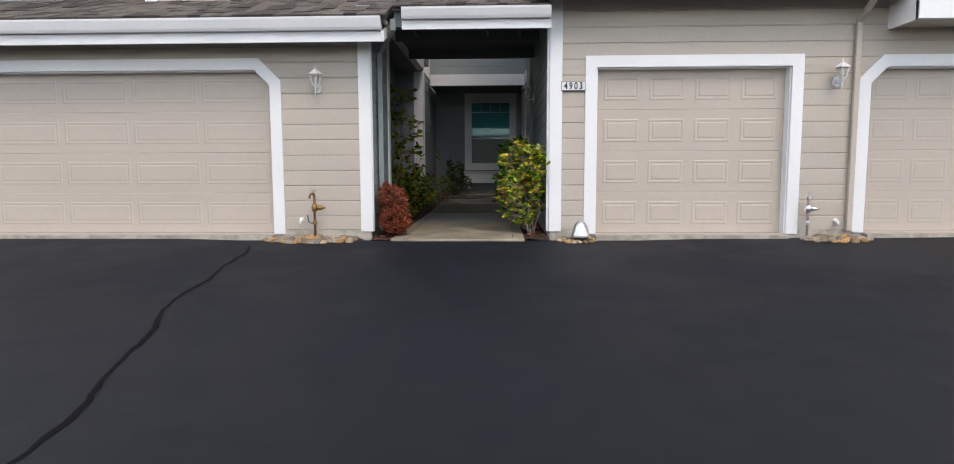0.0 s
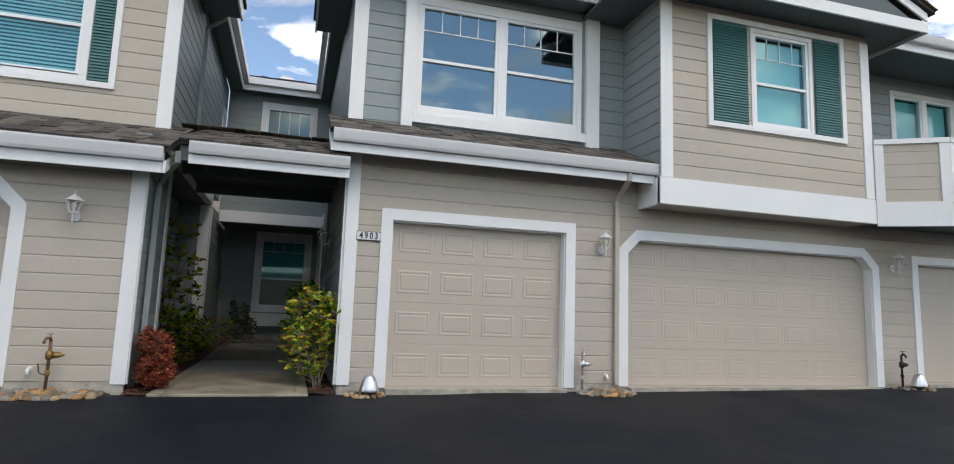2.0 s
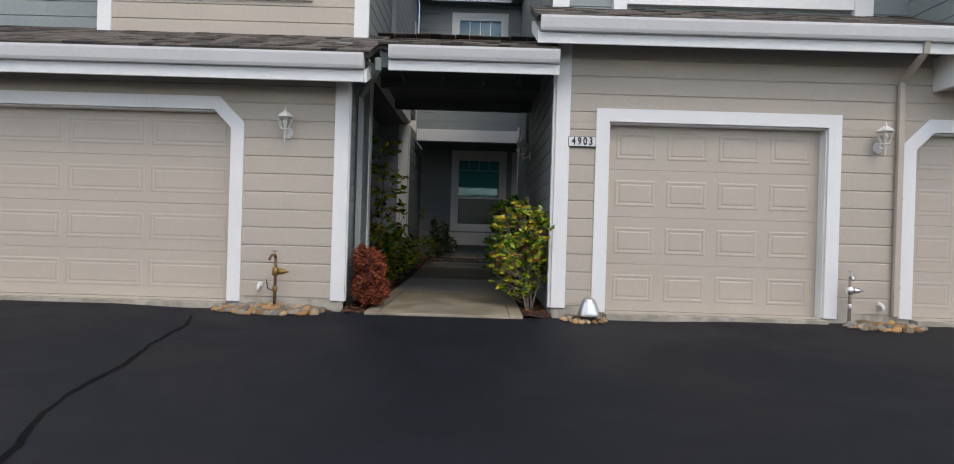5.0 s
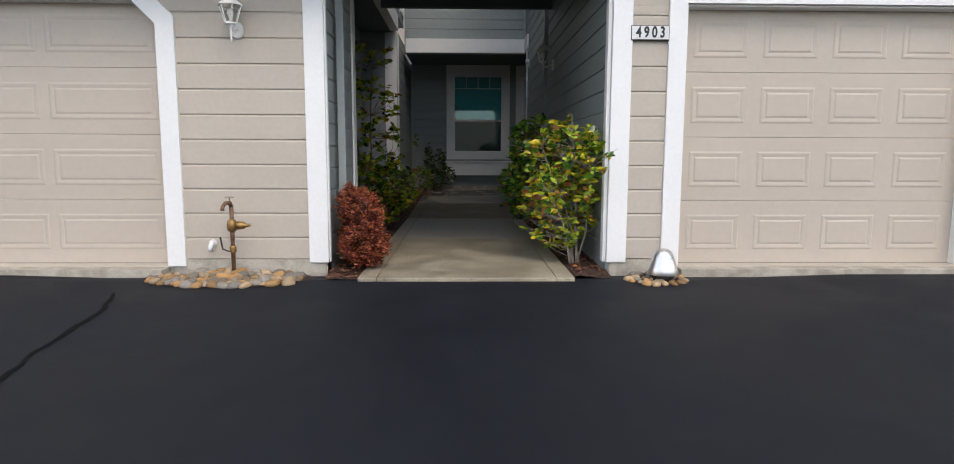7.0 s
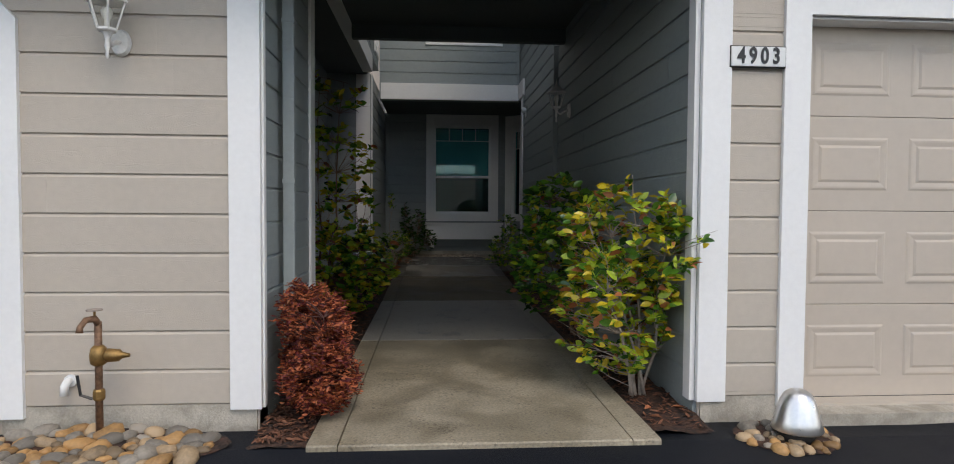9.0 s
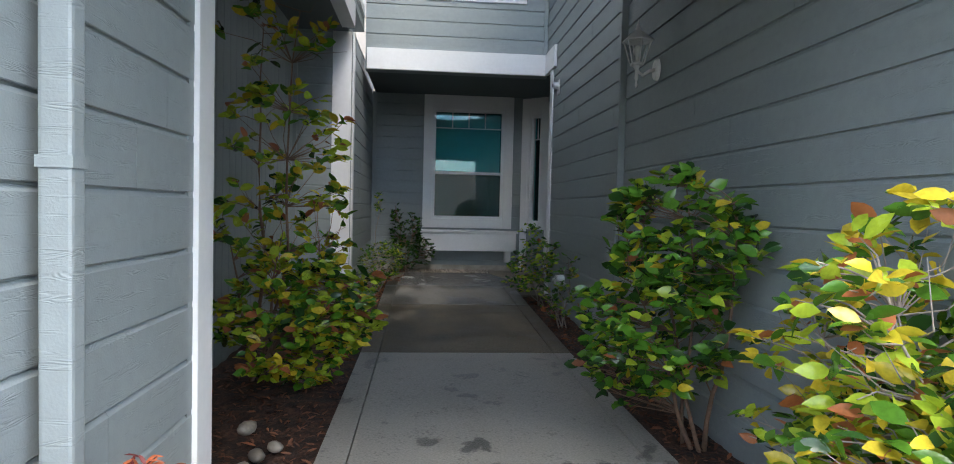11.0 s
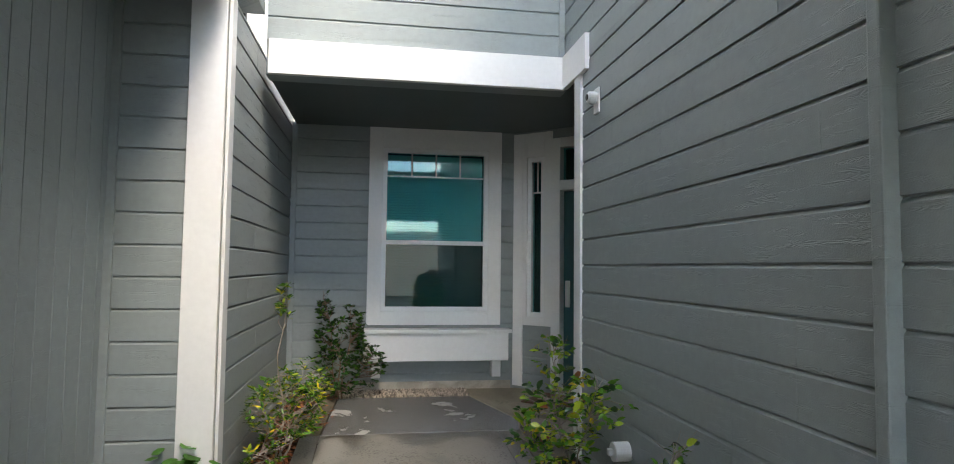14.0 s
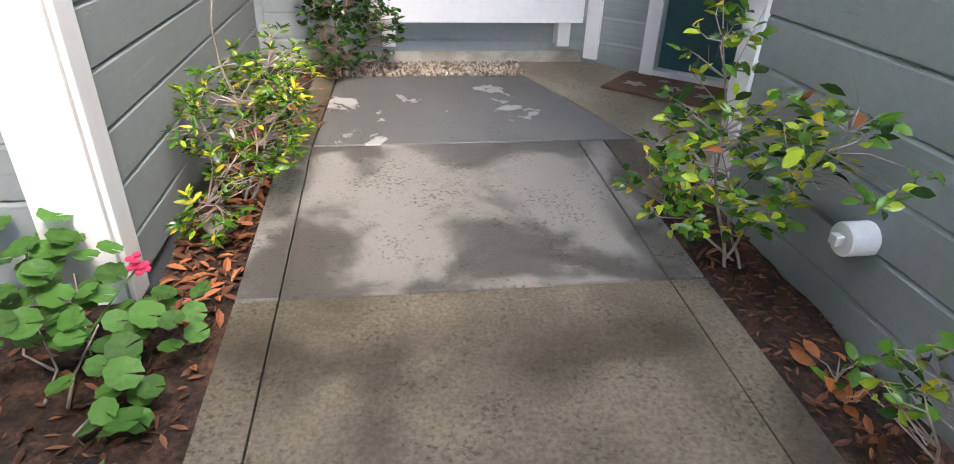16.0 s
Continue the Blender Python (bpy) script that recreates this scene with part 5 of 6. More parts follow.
def rock_patch(cx, cy, rx, ry, n, size, seed):
    r = random.Random(seed)
    p = thing("rock_patch", "low patch of tan river stones against the wall", "river stones")
    bm = bmesh.new()
    ring = [bm.verts.new((cx + rx * 1.08 * math.cos(a) * (1 + 0.06 * math.sin(3 * a)), cy + ry * 1.1 * math.sin(a), ground_height(cx, cy + ry * math.sin(a)) + 0.004)) for a in [2 * math.pi * i / 28 for i in range(28)]]
    bm.faces.new(ring)
    part("dirt", bm, MULCH, p)
    placed = []
    tries = 0
    while len(placed) < n and tries < n * 60:
        tries += 1
        a, q = r.uniform(0, 6.283), math.sqrt(r.random())
        x, y = cx + rx * q * math.cos(a), cy + ry * q * math.sin(a)
        s = size * r.uniform(0.55, 1.25)
        if any((x - u) ** 2 + (y - v) ** 2 < (0.56 * (s + w)) ** 2 for u, v, w in placed):
            continue
        placed.append((x, y, s))
        o = new("stone", r.choice(STONES))
        o.parent = p
        o.matrix_basis = pose(x, y, ground_height(x, y) + s * 0.12, r.uniform(-14, 14), r.uniform(-14, 14), r.uniform(0, 360)) @ Matrix.Diagonal((s, s, s, 1))


rock_patch(-2.24, 7.37, 0.60, 0.22, 90, 0.062, 1)
rock_patch(1.13, 7.36, 0.23, 0.18, 34, 0.048, 2)
rock_patch(4.36, 7.40, 0.40, 0.19, 56, 0.06, 3)
rock_patch(9.82, 7.44, 0.38, 0.18, 22, 0.055, 4)
rock_patch(12.65, 7.48, 0.36, 0.16, 16, 0.055, 6)

peb_rng = random.Random(2)
verts, faces = [], []
for _ in range(1500):
    x, y = peb_rng.uniform(-1.0, 0.26), peb_rng.uniform(16.09, 16.39)
    s = peb_rng.uniform(0.008, 0.019)
    k = len(verts)
    rot = Euler((peb_rng.uniform(-1, 1), peb_rng.uniform(-1, 1), peb_rng.uniform(0, 6))).to_matrix()
    for p in ((1, 0, 0), (-1, 0, 0), (0, 0.8, 0), (0, -0.8, 0), (0, 0, 0.7), (0, 0, -0.7)):
        verts.append(Vector((x, y, walk_height(y) + peb_rng.uniform(-0.012, 0.014))) + rot @ (Vector(p) * s))
    faces += [(k, k + 2, k + 4), (k + 2, k + 1, k + 4), (k + 1, k + 3, k + 4), (k + 3, k, k + 4), (k + 2, k, k + 5), (k + 1, k + 2, k + 5), (k + 3, k + 1, k + 5), (k, k + 3, k + 5)]
me = bpy.data.meshes.new("pea_gravel")
me.from_pydata(verts, [], faces)
me.materials.append(PEBBLE)
for f in me.polygons:
    f.use_smooth = True
tagged(new("pea_gravel", me), "mixed tan and white pea gravel below the porch window", "gravel", "", "stuff")
tagged(link_mesh("ground_gravel_bed", boxes((-1.02, 0.27, 16.085, 16.41, 0.05, 0.165)), FOUND), "bed under the pea gravel", "ground", "", "structure")
for x, y, s in ((-1.36, 14.2, 0.075), (-1.95, 13.0, 0.05), (-1.62, 10.0, 0.06), (-1.48, 9.65, 0.05), (-1.42, 9.75, 0.045), (-1.5, 9.5, 0.05)):
    o = tagged(new("stone", STONES[2]), "smooth rounded stone lying on the mulch", "stone", "loose bed stones")
    o.matrix_basis = pose(x, y, walk_height(y) + 0.015, 0, 0, 40 * x * 10) @ Matrix.Diagonal((s, s, s, 1))

# ---------------------------------------------------------------- wall lanterns


def lantern(x, y, z, turn, label, tall=1.0):
    """A six-sided carriage lantern on a curved arm; z is the middle of its body, turn 0 faces -y."""
    L = thing("wall_lantern", label, "wall lamp", (x, y, z), turn, group="carriage lanterns")
    bm = bmesh.new()
    bmesh.ops.create_cone(bm, segments=20, radius1=0.05, radius2=0.043, depth=0.022, cap_ends=True, matrix=pose(0, -0.014, -0.09, 90, 0, 0) @ Matrix.Diagonal((1, 1.35, 1, 1)))
    part("wall_plate", bm, LANTERN, L)
    arm = [(0, -0.02, -0.09), (0, -0.06, -0.10), (0, -0.10, -0.125), (0, -0.13, -0.105), (0, -0.14, -0.07)]
    part("arm", tube(arm, [0.012, 0.011, 0.010, 0.010, 0.012], 8), LANTERN, L, smooth=True)
    c = (0, -0.14, 0)
    part("tail", lathe([(0.003, -0.20), (0.010, -0.185), (0.006, -0.165), (0.013, -0.14), (0.009, -0.11), (0.016, -0.085), (0.03, -0.07)], 12, at=c), LANTERN, L, smooth=True)
    part("base_ring", lathe([(0.040, -0.072), (0.046, -0.066), (0.044, -0.055)], 6, at=c), LANTERN, L)
    cap = part("roof_cap", lathe([(0.098, 0.068), (0.100, 0.075), (0.070, 0.098), (0.040, 0.122), (0.016, 0.138)], 6, at=c), LANTERN, L)
    part("finial", lathe([(0.014, 0.138), (0.018, 0.146), (0.008, 0.155), (0.011, 0.163), (0.004, 0.178), (0.001, 0.20)], 10, at=c), LANTERN, L, smooth=True)
    for i in range(6):
        a0, a1 = math.radians(60 * i), math.radians(60 * (i + 1))
        lo = [Vector((c[0] + 0.045 * math.cos(a), c[1] + 0.045 * math.sin(a), -0.056)) for a in (a0, a1)]
        hi = [Vector((c[0] + 0.085 * math.cos(a), c[1] + 0.085 * math.sin(a), 0.07)) for a in (a0, a1)]
        part("bar", tube([lo[0], hi[0]], 0.005, 4), LANTERN, L)
        bm = bmesh.new()
        bm.faces.new([bm.verts.new(v * 1.0) for v in (lo[0] * 0.98 + lo[1] * 0.02, lo[1] * 0.98 + lo[0] * 0.02, hi[1] * 0.98 + hi[0] * 0.02, hi[0] * 0.98 + hi[1] * 0.02)])
        part("pane", bm, CLEAR, L).visible_shadow = False
    L.scale = (tall ** 0.4, tall ** 0.4, tall)
    part("bulb", lathe([(0.012, -0.05), (0.012, -0.02), (0.024, 0.005), (0.026, 0.025), (0.015, 0.045), (0.003, 0.05)], 12, at=c), BULB, L, smooth=True)
    return L


lantern(-2.19, 7.685, 1.98, 0, "white enamel carriage lantern on tan siding")
lantern(4.40, 7.685, 2.01, 0, "white enamel carriage lantern on tan siding")
lantern(9.78, 7.685, 2.04, 0, "white enamel carriage lantern on tan siding")
lantern(12.62, 7.685, 2.02, 0, "white enamel carriage lantern by a house number")
lantern(0.785, 10.82, 2.20, -90, "weathered white carriage lantern on the passage wall", 1.12)
bl = thing("floodlight", "small white floodlight on the balcony wall", "floodlight", (9.6, 8.36, 4.75))
part("base", lathe([(0.05, -0.02), (0.05, 0.02)], 14), PVC, bl)
part("head", lathe([(0.02, -0.06), (0.055, -0.04), (0.06, 0.05), (0.04, 0.07)], 14, at=(0.0, -0.08, 0.02)), PVC, bl)

# ---------------------------------------------------------------- house numbers


def glyphs(text, size, mat, parent, m):
    cu = bpy.data.curves.new("glyphs", "FONT")
    cu.body, cu.size, cu.extrude, cu.align_x, cu.align_y, cu.space_character = text, size, 0.0025, "CENTER", "CENTER", 1.25
    cu.offset = 0.0028
    tmp = new("glyphs", cu)
    bpy.context.view_layer.update()
    me = bpy.data.meshes.new_from_object(tmp.evaluated_get(bpy.context.evaluated_depsgraph_get()))
    bpy.data.objects.remove(tmp)
    me.materials.clear()
    me.materials.append(mat)
    o = new("digit", me)
    o.parent = parent
    o.matrix_basis = m
    return o


num = thing("house_number", "white house number plaque reading 4903 beside the garage", "number sign", (1.10, 7.66, 1.895))
part("plaque", boxes((-0.15, 0.15, -0.006, 0.02, -0.052, 0.052), bevel=0.004), PVC, num)
part("border", boxes((-0.155, 0.155, 0.0, 0.018, -0.058, 0.058), bevel=0.003), IRON, num)
for k, ch in enumerate("4903"):
    glyphs(ch, 0.118, BLACK, num, pose(-0.096 + 0.064 * k, -0.009, 0, 90, 0, 0) @ Matrix.Diagonal((0.74, 1, 1, 1)))
for z, lab in ((1.86, "small white number plaque with unreadable digits"), (1.66, "small white number plaque with unreadable digits")):
    n2 = thing("house_number", lab, "number sign", (12.72, 7.66, z))
    part("plaque", boxes((-0.11, 0.11, -0.006, 0.02, -0.05, 0.05), bevel=0.004), PVC, n2)
    for k in range(4):
        part("digit_bar", boxes((-0.07 + 0.038 * k, -0.045 + 0.038 * k, -0.011, -0.007, -0.03, 0.03)), BLACK, n2)

# ---------------------------------------------------------------- taps, pipes, caps


def standpipe(x, y, h, metal, pipe, label, lever=True):
    s = thing("standpipe", label, "water tap", (x, y, ground_height(x, y)), group="standpipes at the garage wall")
    part("riser", tube([(0, 0, 0.0), (0, 0, h * 0.7), (0, 0.0, h)], 0.017, 10), pipe, s, smooth=True)
    part("union", lathe([(0.022, 0), (0.028, 0.01), (0.028, 0.045), (0.022, 0.055)], 8, at=(0, 0, h * 0.32)), metal, s)
    part("regulator", lathe([(0.02, 0), (0.036, 0.012), (0.04, 0.05), (0.034, 0.085), (0.02, 0.10)], 12, at=(0, 0, h * 0.62)), metal, s, smooth=True)
    bm = lathe([(0.028, 0), (0.034, 0.01), (0.03, 0.06), (0.016, 0.075), (0.008, 0.11)], 12)
    bmesh.ops.transform(bm, matrix=Matrix.Translation((0.035, 0, h * 0.62 + 0.05)) @ Matrix.Rotation(math.pi / 2, 4, "Y"), verts=bm.verts)
    part("bonnet", bm, metal, s, smooth=True)
    part("spout", tube([(0, 0, h - 0.01), (0, -0.03, h + 0.02), (-0.02, -0.07, h + 0.02), (-0.03, -0.10, h - 0.01), (-0.03, -0.105, h - 0.035)], [0.016, 0.017, 0.015, 0.014, 0.017], 10), COPPER if metal is BRASS else metal, s, smooth=True)
    part("handwheel", lathe([(0.004, 0.0), (0.036, 0.004), (0.036, 0.011), (0.004, 0.016)], 10, at=(0, -0.03, h + 0.055)), GREYTWIG if metal is BRASS else metal, s)
    part("stem", tube([(0, -0.03, h + 0.02), (0, -0.03, h + 0.06)], 0.006, 6), metal, s)
    if lever:
        part("lever", tube([(-0.02, -0.02, h * 0.34), (-0.07, -0.03, h * 0.38), (-0.085, -0.03, h * 0.55)], 0.007, 6), BLACK, s, "black lever handle")
    return s


standpipe(-2.24, 7.52, 0.56, BRASS, COPPER, "brass standpipe with regulator and hose tap rising from stones")
standpipe(4.06, 7.54, 0.52, STEEL, GREYTWIG, "pale weathered standpipe with hose tap rising from stones", lever=False)
standpipe(9.66, 7.50, 0.52, IRON, IRON, "black painted standpipe with handwheel", lever=False)
standpipe(12.85, 7.50, 0.55, IRON, IRON, "black painted standpipe beside the end downspout", lever=False)
standpipe(12.55, 7.52, 0.42, STEEL, GREYTWIG, "pale standpipe with hose tap near the end garage", lever=False)


def stub(x, z, label):
    s = thing("drain_stub", label, "drain pipe", (x, 7.685, z))
    part("elbow", tube([(0, 0.02, 0.03), (0, -0.035, 0.03), (0, -0.06, 0.015), (0, -0.065, -0.03)], 0.02, 10), PVC, s, smooth=True)
    part("flange", tube([(0, 0.0, 0.03), (0, -0.012, 0.03)], 0.032, 12), PVC, s)


stub(-2.46, 0.16, "short white plastic drain elbow on the siding")
stub(4.48, 0.14, "short white plastic drain elbow on the siding")


def cap(x, y):
    z = ground_height(x, y)
    c = thing("bollard_cap", "shiny dented aluminium dome cap over a post in stones", "post cap", (x, y, z), group="metal dome caps")
    part("collar", lathe([(0.085, -0.02), (0.085, 0.05), (0.08, 0.055)], 24), IRON, c, smooth=True)
    part("dome", lathe([(0.118, 0.05), (0.120, 0.056), (0.108, 0.10), (0.092, 0.16), (0.078, 0.20), (0.062, 0.228), (0.036, 0.246), (0.008, 0.252)], 28), STEEL, c, smooth=True)


cap(1.17, 7.34)
cap(9.88, 7.40)
cap(13.0, 7.50)
co = thing("cleanout_cap", "white plastic pipe cap sticking out of the siding", "pipe cap", (0.80, 13.40, 0.40))
bm = lathe([(0.055, 0.0), (0.055, 0.10), (0.052, 0.105), (0.03, 0.107)], 24)
bmesh.ops.transform(bm, matrix=Matrix.Rotation(-math.pi / 2, 4, "Y"), verts=bm.verts)
part("sleeve", bm, PVC, co, smooth=False)
bm = boxes((-0.135, -0.106, -0.017, 0.017, -0.017, 0.017), bevel=0.004)
part("plug", bm, PVC, co)
cam_dev = thing("door_sensor", "small grey security camera on a wall plate", "security camera", (0.785, 13.9, 2.57))
part("wall_plate", boxes((-0.012, 0.0, -0.05, 0.05, -0.085, 0.085), bevel=0.005), PVC, cam_dev)
bm = lathe([(0.038, 0), (0.042, 0.01), (0.042, 0.05), (0.03, 0.062)], 18)
bmesh.ops.transform(bm, matrix=Matrix.Translation((-0.012, 0.0, 0.02)) @ Matrix.Rotation(-math.pi / 2, 4, "Y"), verts=bm.verts)
part("housing", bm, PVC, cam_dev)
bm = lathe([(0.022, 0.06), (0.022, 0.066)], 16)
bmesh.ops.transform(bm, matrix=Matrix.Translation((-0.012, 0.0, 0.02)) @ Matrix.Rotation(-math.pi / 2, 4, "Y"), verts=bm.verts)
part("lens", bm, BLACK, cam_dev)
nib = thing("niche_pipe", "short grey pipe elbow at the foot of the niche wall", "pipe", (-2.12, 13.70, 0.16))
part("elbow", tube([(-0.05, 0.0, -0.12), (-0.05, 0.0, 0.0), (-0.03, 0.0, 0.02), (0.03, -0.01, 0.02), (0.05, -0.02, 0.0), (0.05, -0.02, -0.03)], 0.016, 8), SAGE, nib, smooth=True)

# door mat, set square to the angled door
mat_ob = thing("door_mat", "brown coir doormat with pale flower shapes", "doormat", (1.18, 15.72, walk_height(15.72) + 0.004), -42)
part("mat_body", boxes((-0.40, 0.40, -0.25, 0.25, 0.0, 0.016), bevel=0.004), MAT, mat_ob)
for i, (mx, my) in enumerate(((-0.24, -0.06), (0.0, -0.02), (0.24, -0.06), (-0.1, 0.12), (0.14, 0.13))):
    bm = bmesh.new()
    r0 = 0.085 if i < 3 else 0.05
    bm.faces.new([bm.verts.new((mx + r0 * (0.78 + 0.22 * math.cos(5 * a)) * math.cos(a), my + r0 * 0.75 * (0.78 + 0.22 * math.cos(5 * a)) * math.sin(a), 0.020)) for a in [2 * math.pi * k / 40 for k in range(40)]])
    part("flower_pattern", bm, MATFLOWER, mat_ob)


# ---------------------------------------------------------------- plants
def leaf_data(name, mat, length, width, fold=0.25, droop=0.25, wave=0.0):
    """One leaf: folded along the midrib, drooping to a pointed tip."""
    rows = 5
    vs, fs = [], []
    for i in range(rows):
        t = i / (rows - 1)
        w = width * 0.5 * (math.sin(math.pi * min(1, t * 0.93 + 0.04)) ** 0.8) if 0 < i < rows - 1 else width * 0.03
        x = length * t
        z = -droop * length * t * t
        up = fold * w
        vs += [(x, -w, z + up + wave * math.sin(t * 9) * length), (x, 0, z), (x, w, z + up - wave * math.sin(t * 9) * length)]
    for i in range(rows - 1):
        a = 3 * i
        fs += [(a, a + 1, a + 4, a + 3), (a + 1, a + 2, a + 5, a + 4)]
    me = bpy.data.meshes.new(name)
    me.from_pydata(vs, [], fs)
    me.materials.append(mat)
    for f in me.polygons:
        f.use_smooth = True
    return me


def leaf_set(mats, length, width, fold=0.3):
    out = []
    for mat, weight in mats:
        shapes = [leaf_data("leaf", mat, length * k, width * k, f, d, wv) for k, f, d, wv in ((1.0, fold, 0.2, 0.0), (0.85, fold * 1.6, 0.45, 0.02), (1.15, fold * 0.6, 0.1, 0.015))]
        out.append((shapes, weight))
    return out


def plant(name, label, category, base, blobs, leaves, n_clusters, per, stems, seed, bark, max_parts=280, rad=0.012, spread=0.07, flat=0.85, bare=0, aim_up=0.3, bare_mat=None):
    """A shrub: bent stems from its foot, twigs out to clusters, and leaves round each cluster."""
    r = random.Random(seed)
    P = thing(name, label, category, base)
    B = Vector(base)
    mains = []
    for (tx, ty, tz) in stems:
        top = Vector((tx, ty, tz)) - B
        foot = Vector((r.uniform(-0.05, 0.05), r.uniform(-0.05, 0.05), -0.03))
        pts = []
        for i in range(9):
            f = i / 8
            p = foot.lerp(top, f)
            k = 0.05 * top.length * math.sin(f * math.pi)
            pts.append(p + Vector((noise.noise(Vector((f * 2.3, seed, tx))) * k * 1.6, noise.noise(Vector((f * 2.3, ty, seed))) * k * 1.6, 0)))
        R = rad * r.uniform(0.8, 1.2)
        part("stem", tube(pts, [R * (1 - 0.78 * i / 8) for i in range(9)], 7), bark, P, smooth=True)
        mains.append(pts)
    total = sum(b[6] for b in blobs)
    twigs = bmesh.new()
    bare_bm = bmesh.new()
    count = 0
    extra = {}

    def nearest(p):
        best, bp2 = 1e9, None
        for pts in mains:
            for q in pts[1:]:
                d = (q - p).length + max(0, q.z - p.z + 0.05) * 1.5
                if d < best:
                    best, bp2 = d, q
        return bp2

    for c in range(n_clusters + bare):
        w = r.uniform(0, total)
        for b in blobs:
            w -= b[6]
            if w <= 0:
                break
        while True:
            v = Vector((r.uniform(-1, 1), r.uniform(-1, 1), r.uniform(-1, 1)))
            if 0.12 < v.length < 1:
                break
        v = v.normalized() * (v.length ** 0.5)
        tip = Vector((b[0] + v.x * b[3], b[1] + v.y * b[4], b[2] + v.z * b[5])) - B
        src = nearest(tip)
        mid = src.lerp(tip, 0.55) + Vector((r.uniform(-0.03, 0.03), r.uniform(-0.03, 0.03), r.uniform(-0.02, 0.03)))
        if c >= n_clusters:
            tip = tip + Vector((r.uniform(-0.08, 0.08), r.uniform(-0.08, 0.08), r.uniform(0.0, 0.12)))
            tube([src, mid, tip], [0.0026, 0.0018, 0.0008], 4, bare_bm)
            continue
        tube([src, mid, tip], [0.0032, 0.0024, 0.0014], 4, twigs)
        out = (tip - src).normalized()
        k = max(1, round(per * r.uniform(0.6, 1.4)))
        for i in range(k):
            pos = tip - out * spread * r.uniform(0, 1.0) + Vector((r.uniform(-1, 1), r.uniform(-1, 1), r.uniform(-1, 1))) * spread * 0.25
            a = r.uniform(0, 6.283)
            side = Vector((math.cos(a), math.sin(a), 0))
            d = (side + out * 0.7 + Vector((0, 0, r.uniform(-0.35, 0.35) + aim_up * 0.4))).normalized()
            q = d.to_track_quat("X", "Z") @ Euler((r.gauss(0, flat), 0, 0)).to_quaternion()
            u = r.uniform(0, sum(x[1] for x in leaves))
            for shapes, wt in leaves:
                u -= wt
                if u <= 0:
                    break
            me = r.choice(shapes)
            s = r.uniform(0.7, 1.15)
            m = Matrix.LocRotScale(pos, q, (s, s, s))
            if count < max_parts:
                o = new("leaf", me)
                o.parent = P
                o.matrix_basis = m
                count += 1
            else:
                extra.setdefault(me.materials[0].name, []).append((me, m))
    tw = part("twig", twigs, bark, P)
    tw["kind"] = "stuff"
    if bare:
        part("bare_twig", bare_bm, bare_mat or GREYTWIG, P, "bare grey twigs")["kind"] = "stuff"
    else:
        bare_bm.free()
    for matname, items in extra.items():
        vs, fs = [], []
        for me, m in items:
            k = len(vs)
            vs += [m @ v.co for v in me.vertices]
            fs += [tuple(i + k for i in f.vertices) for f in me.polygons]
        me2 = bpy.data.meshes.new("foliage")
        me2.from_pydata(vs, [], fs)
        me2.materials.append(bpy.data.materials[matname])
        for f in me2.polygons:
            f.use_smooth = True
        o = new("foliage", me2)
        o.parent = P
        o["kind"] = "stuff"
    return P


CAM_A = leaf_set(((L_GREEN, 3.2), (L_DARK, 1.2), (L_LIME, 5.0), (L_YELLOW, 2.3), (L_RUST, 0.7)), 0.084, 0.048)
CAM_B = leaf_set(((L_GREEN, 5.5), (L_DARK, 2.6), (L_LIME, 2.4), (L_YELLOW, 0.4), (L_RUST, 0.22)), 0.078, 0.046)
CAM_C = leaf_set(((L_GREEN, 2.6), (L_DARK, 1.3), (L_LIME, 3.4), (L_YELLOW, 2.8), (L_RUST, 1.1)), 0.072, 0.038)
# tall camellia in the niche
plant("camellia_tree", "tall sparse camellia with green and yellowing leaves in the niche", "shrub", (-1.83, 10.98, 0.0),
      [(-1.55, 10.75, 0.42, 0.50, 0.45, 0.40, 5.2), (-1.25, 10.6, 0.55, 0.28, 0.40, 0.30, 2.0), (-1.6, 10.8, 1.05, 0.46, 0.45, 0.35, 2.0), (-1.58, 10.7, 1.6, 0.40, 0.45, 0.3, 1.0), (-1.6, 10.6, 2.1, 0.38, 0.42, 0.28, 0.6)],
      CAM_A, 400, 6, [(-1.80, 10.95, 2.25), (-1.5, 10.6, 2.3), (-1.35, 10.55, 0.85), (-1.95, 10.8, 0.9), (-1.6, 10.5, 0.8)], 3, BARK, bare=22, bare_mat=BARK, rad=0.016)
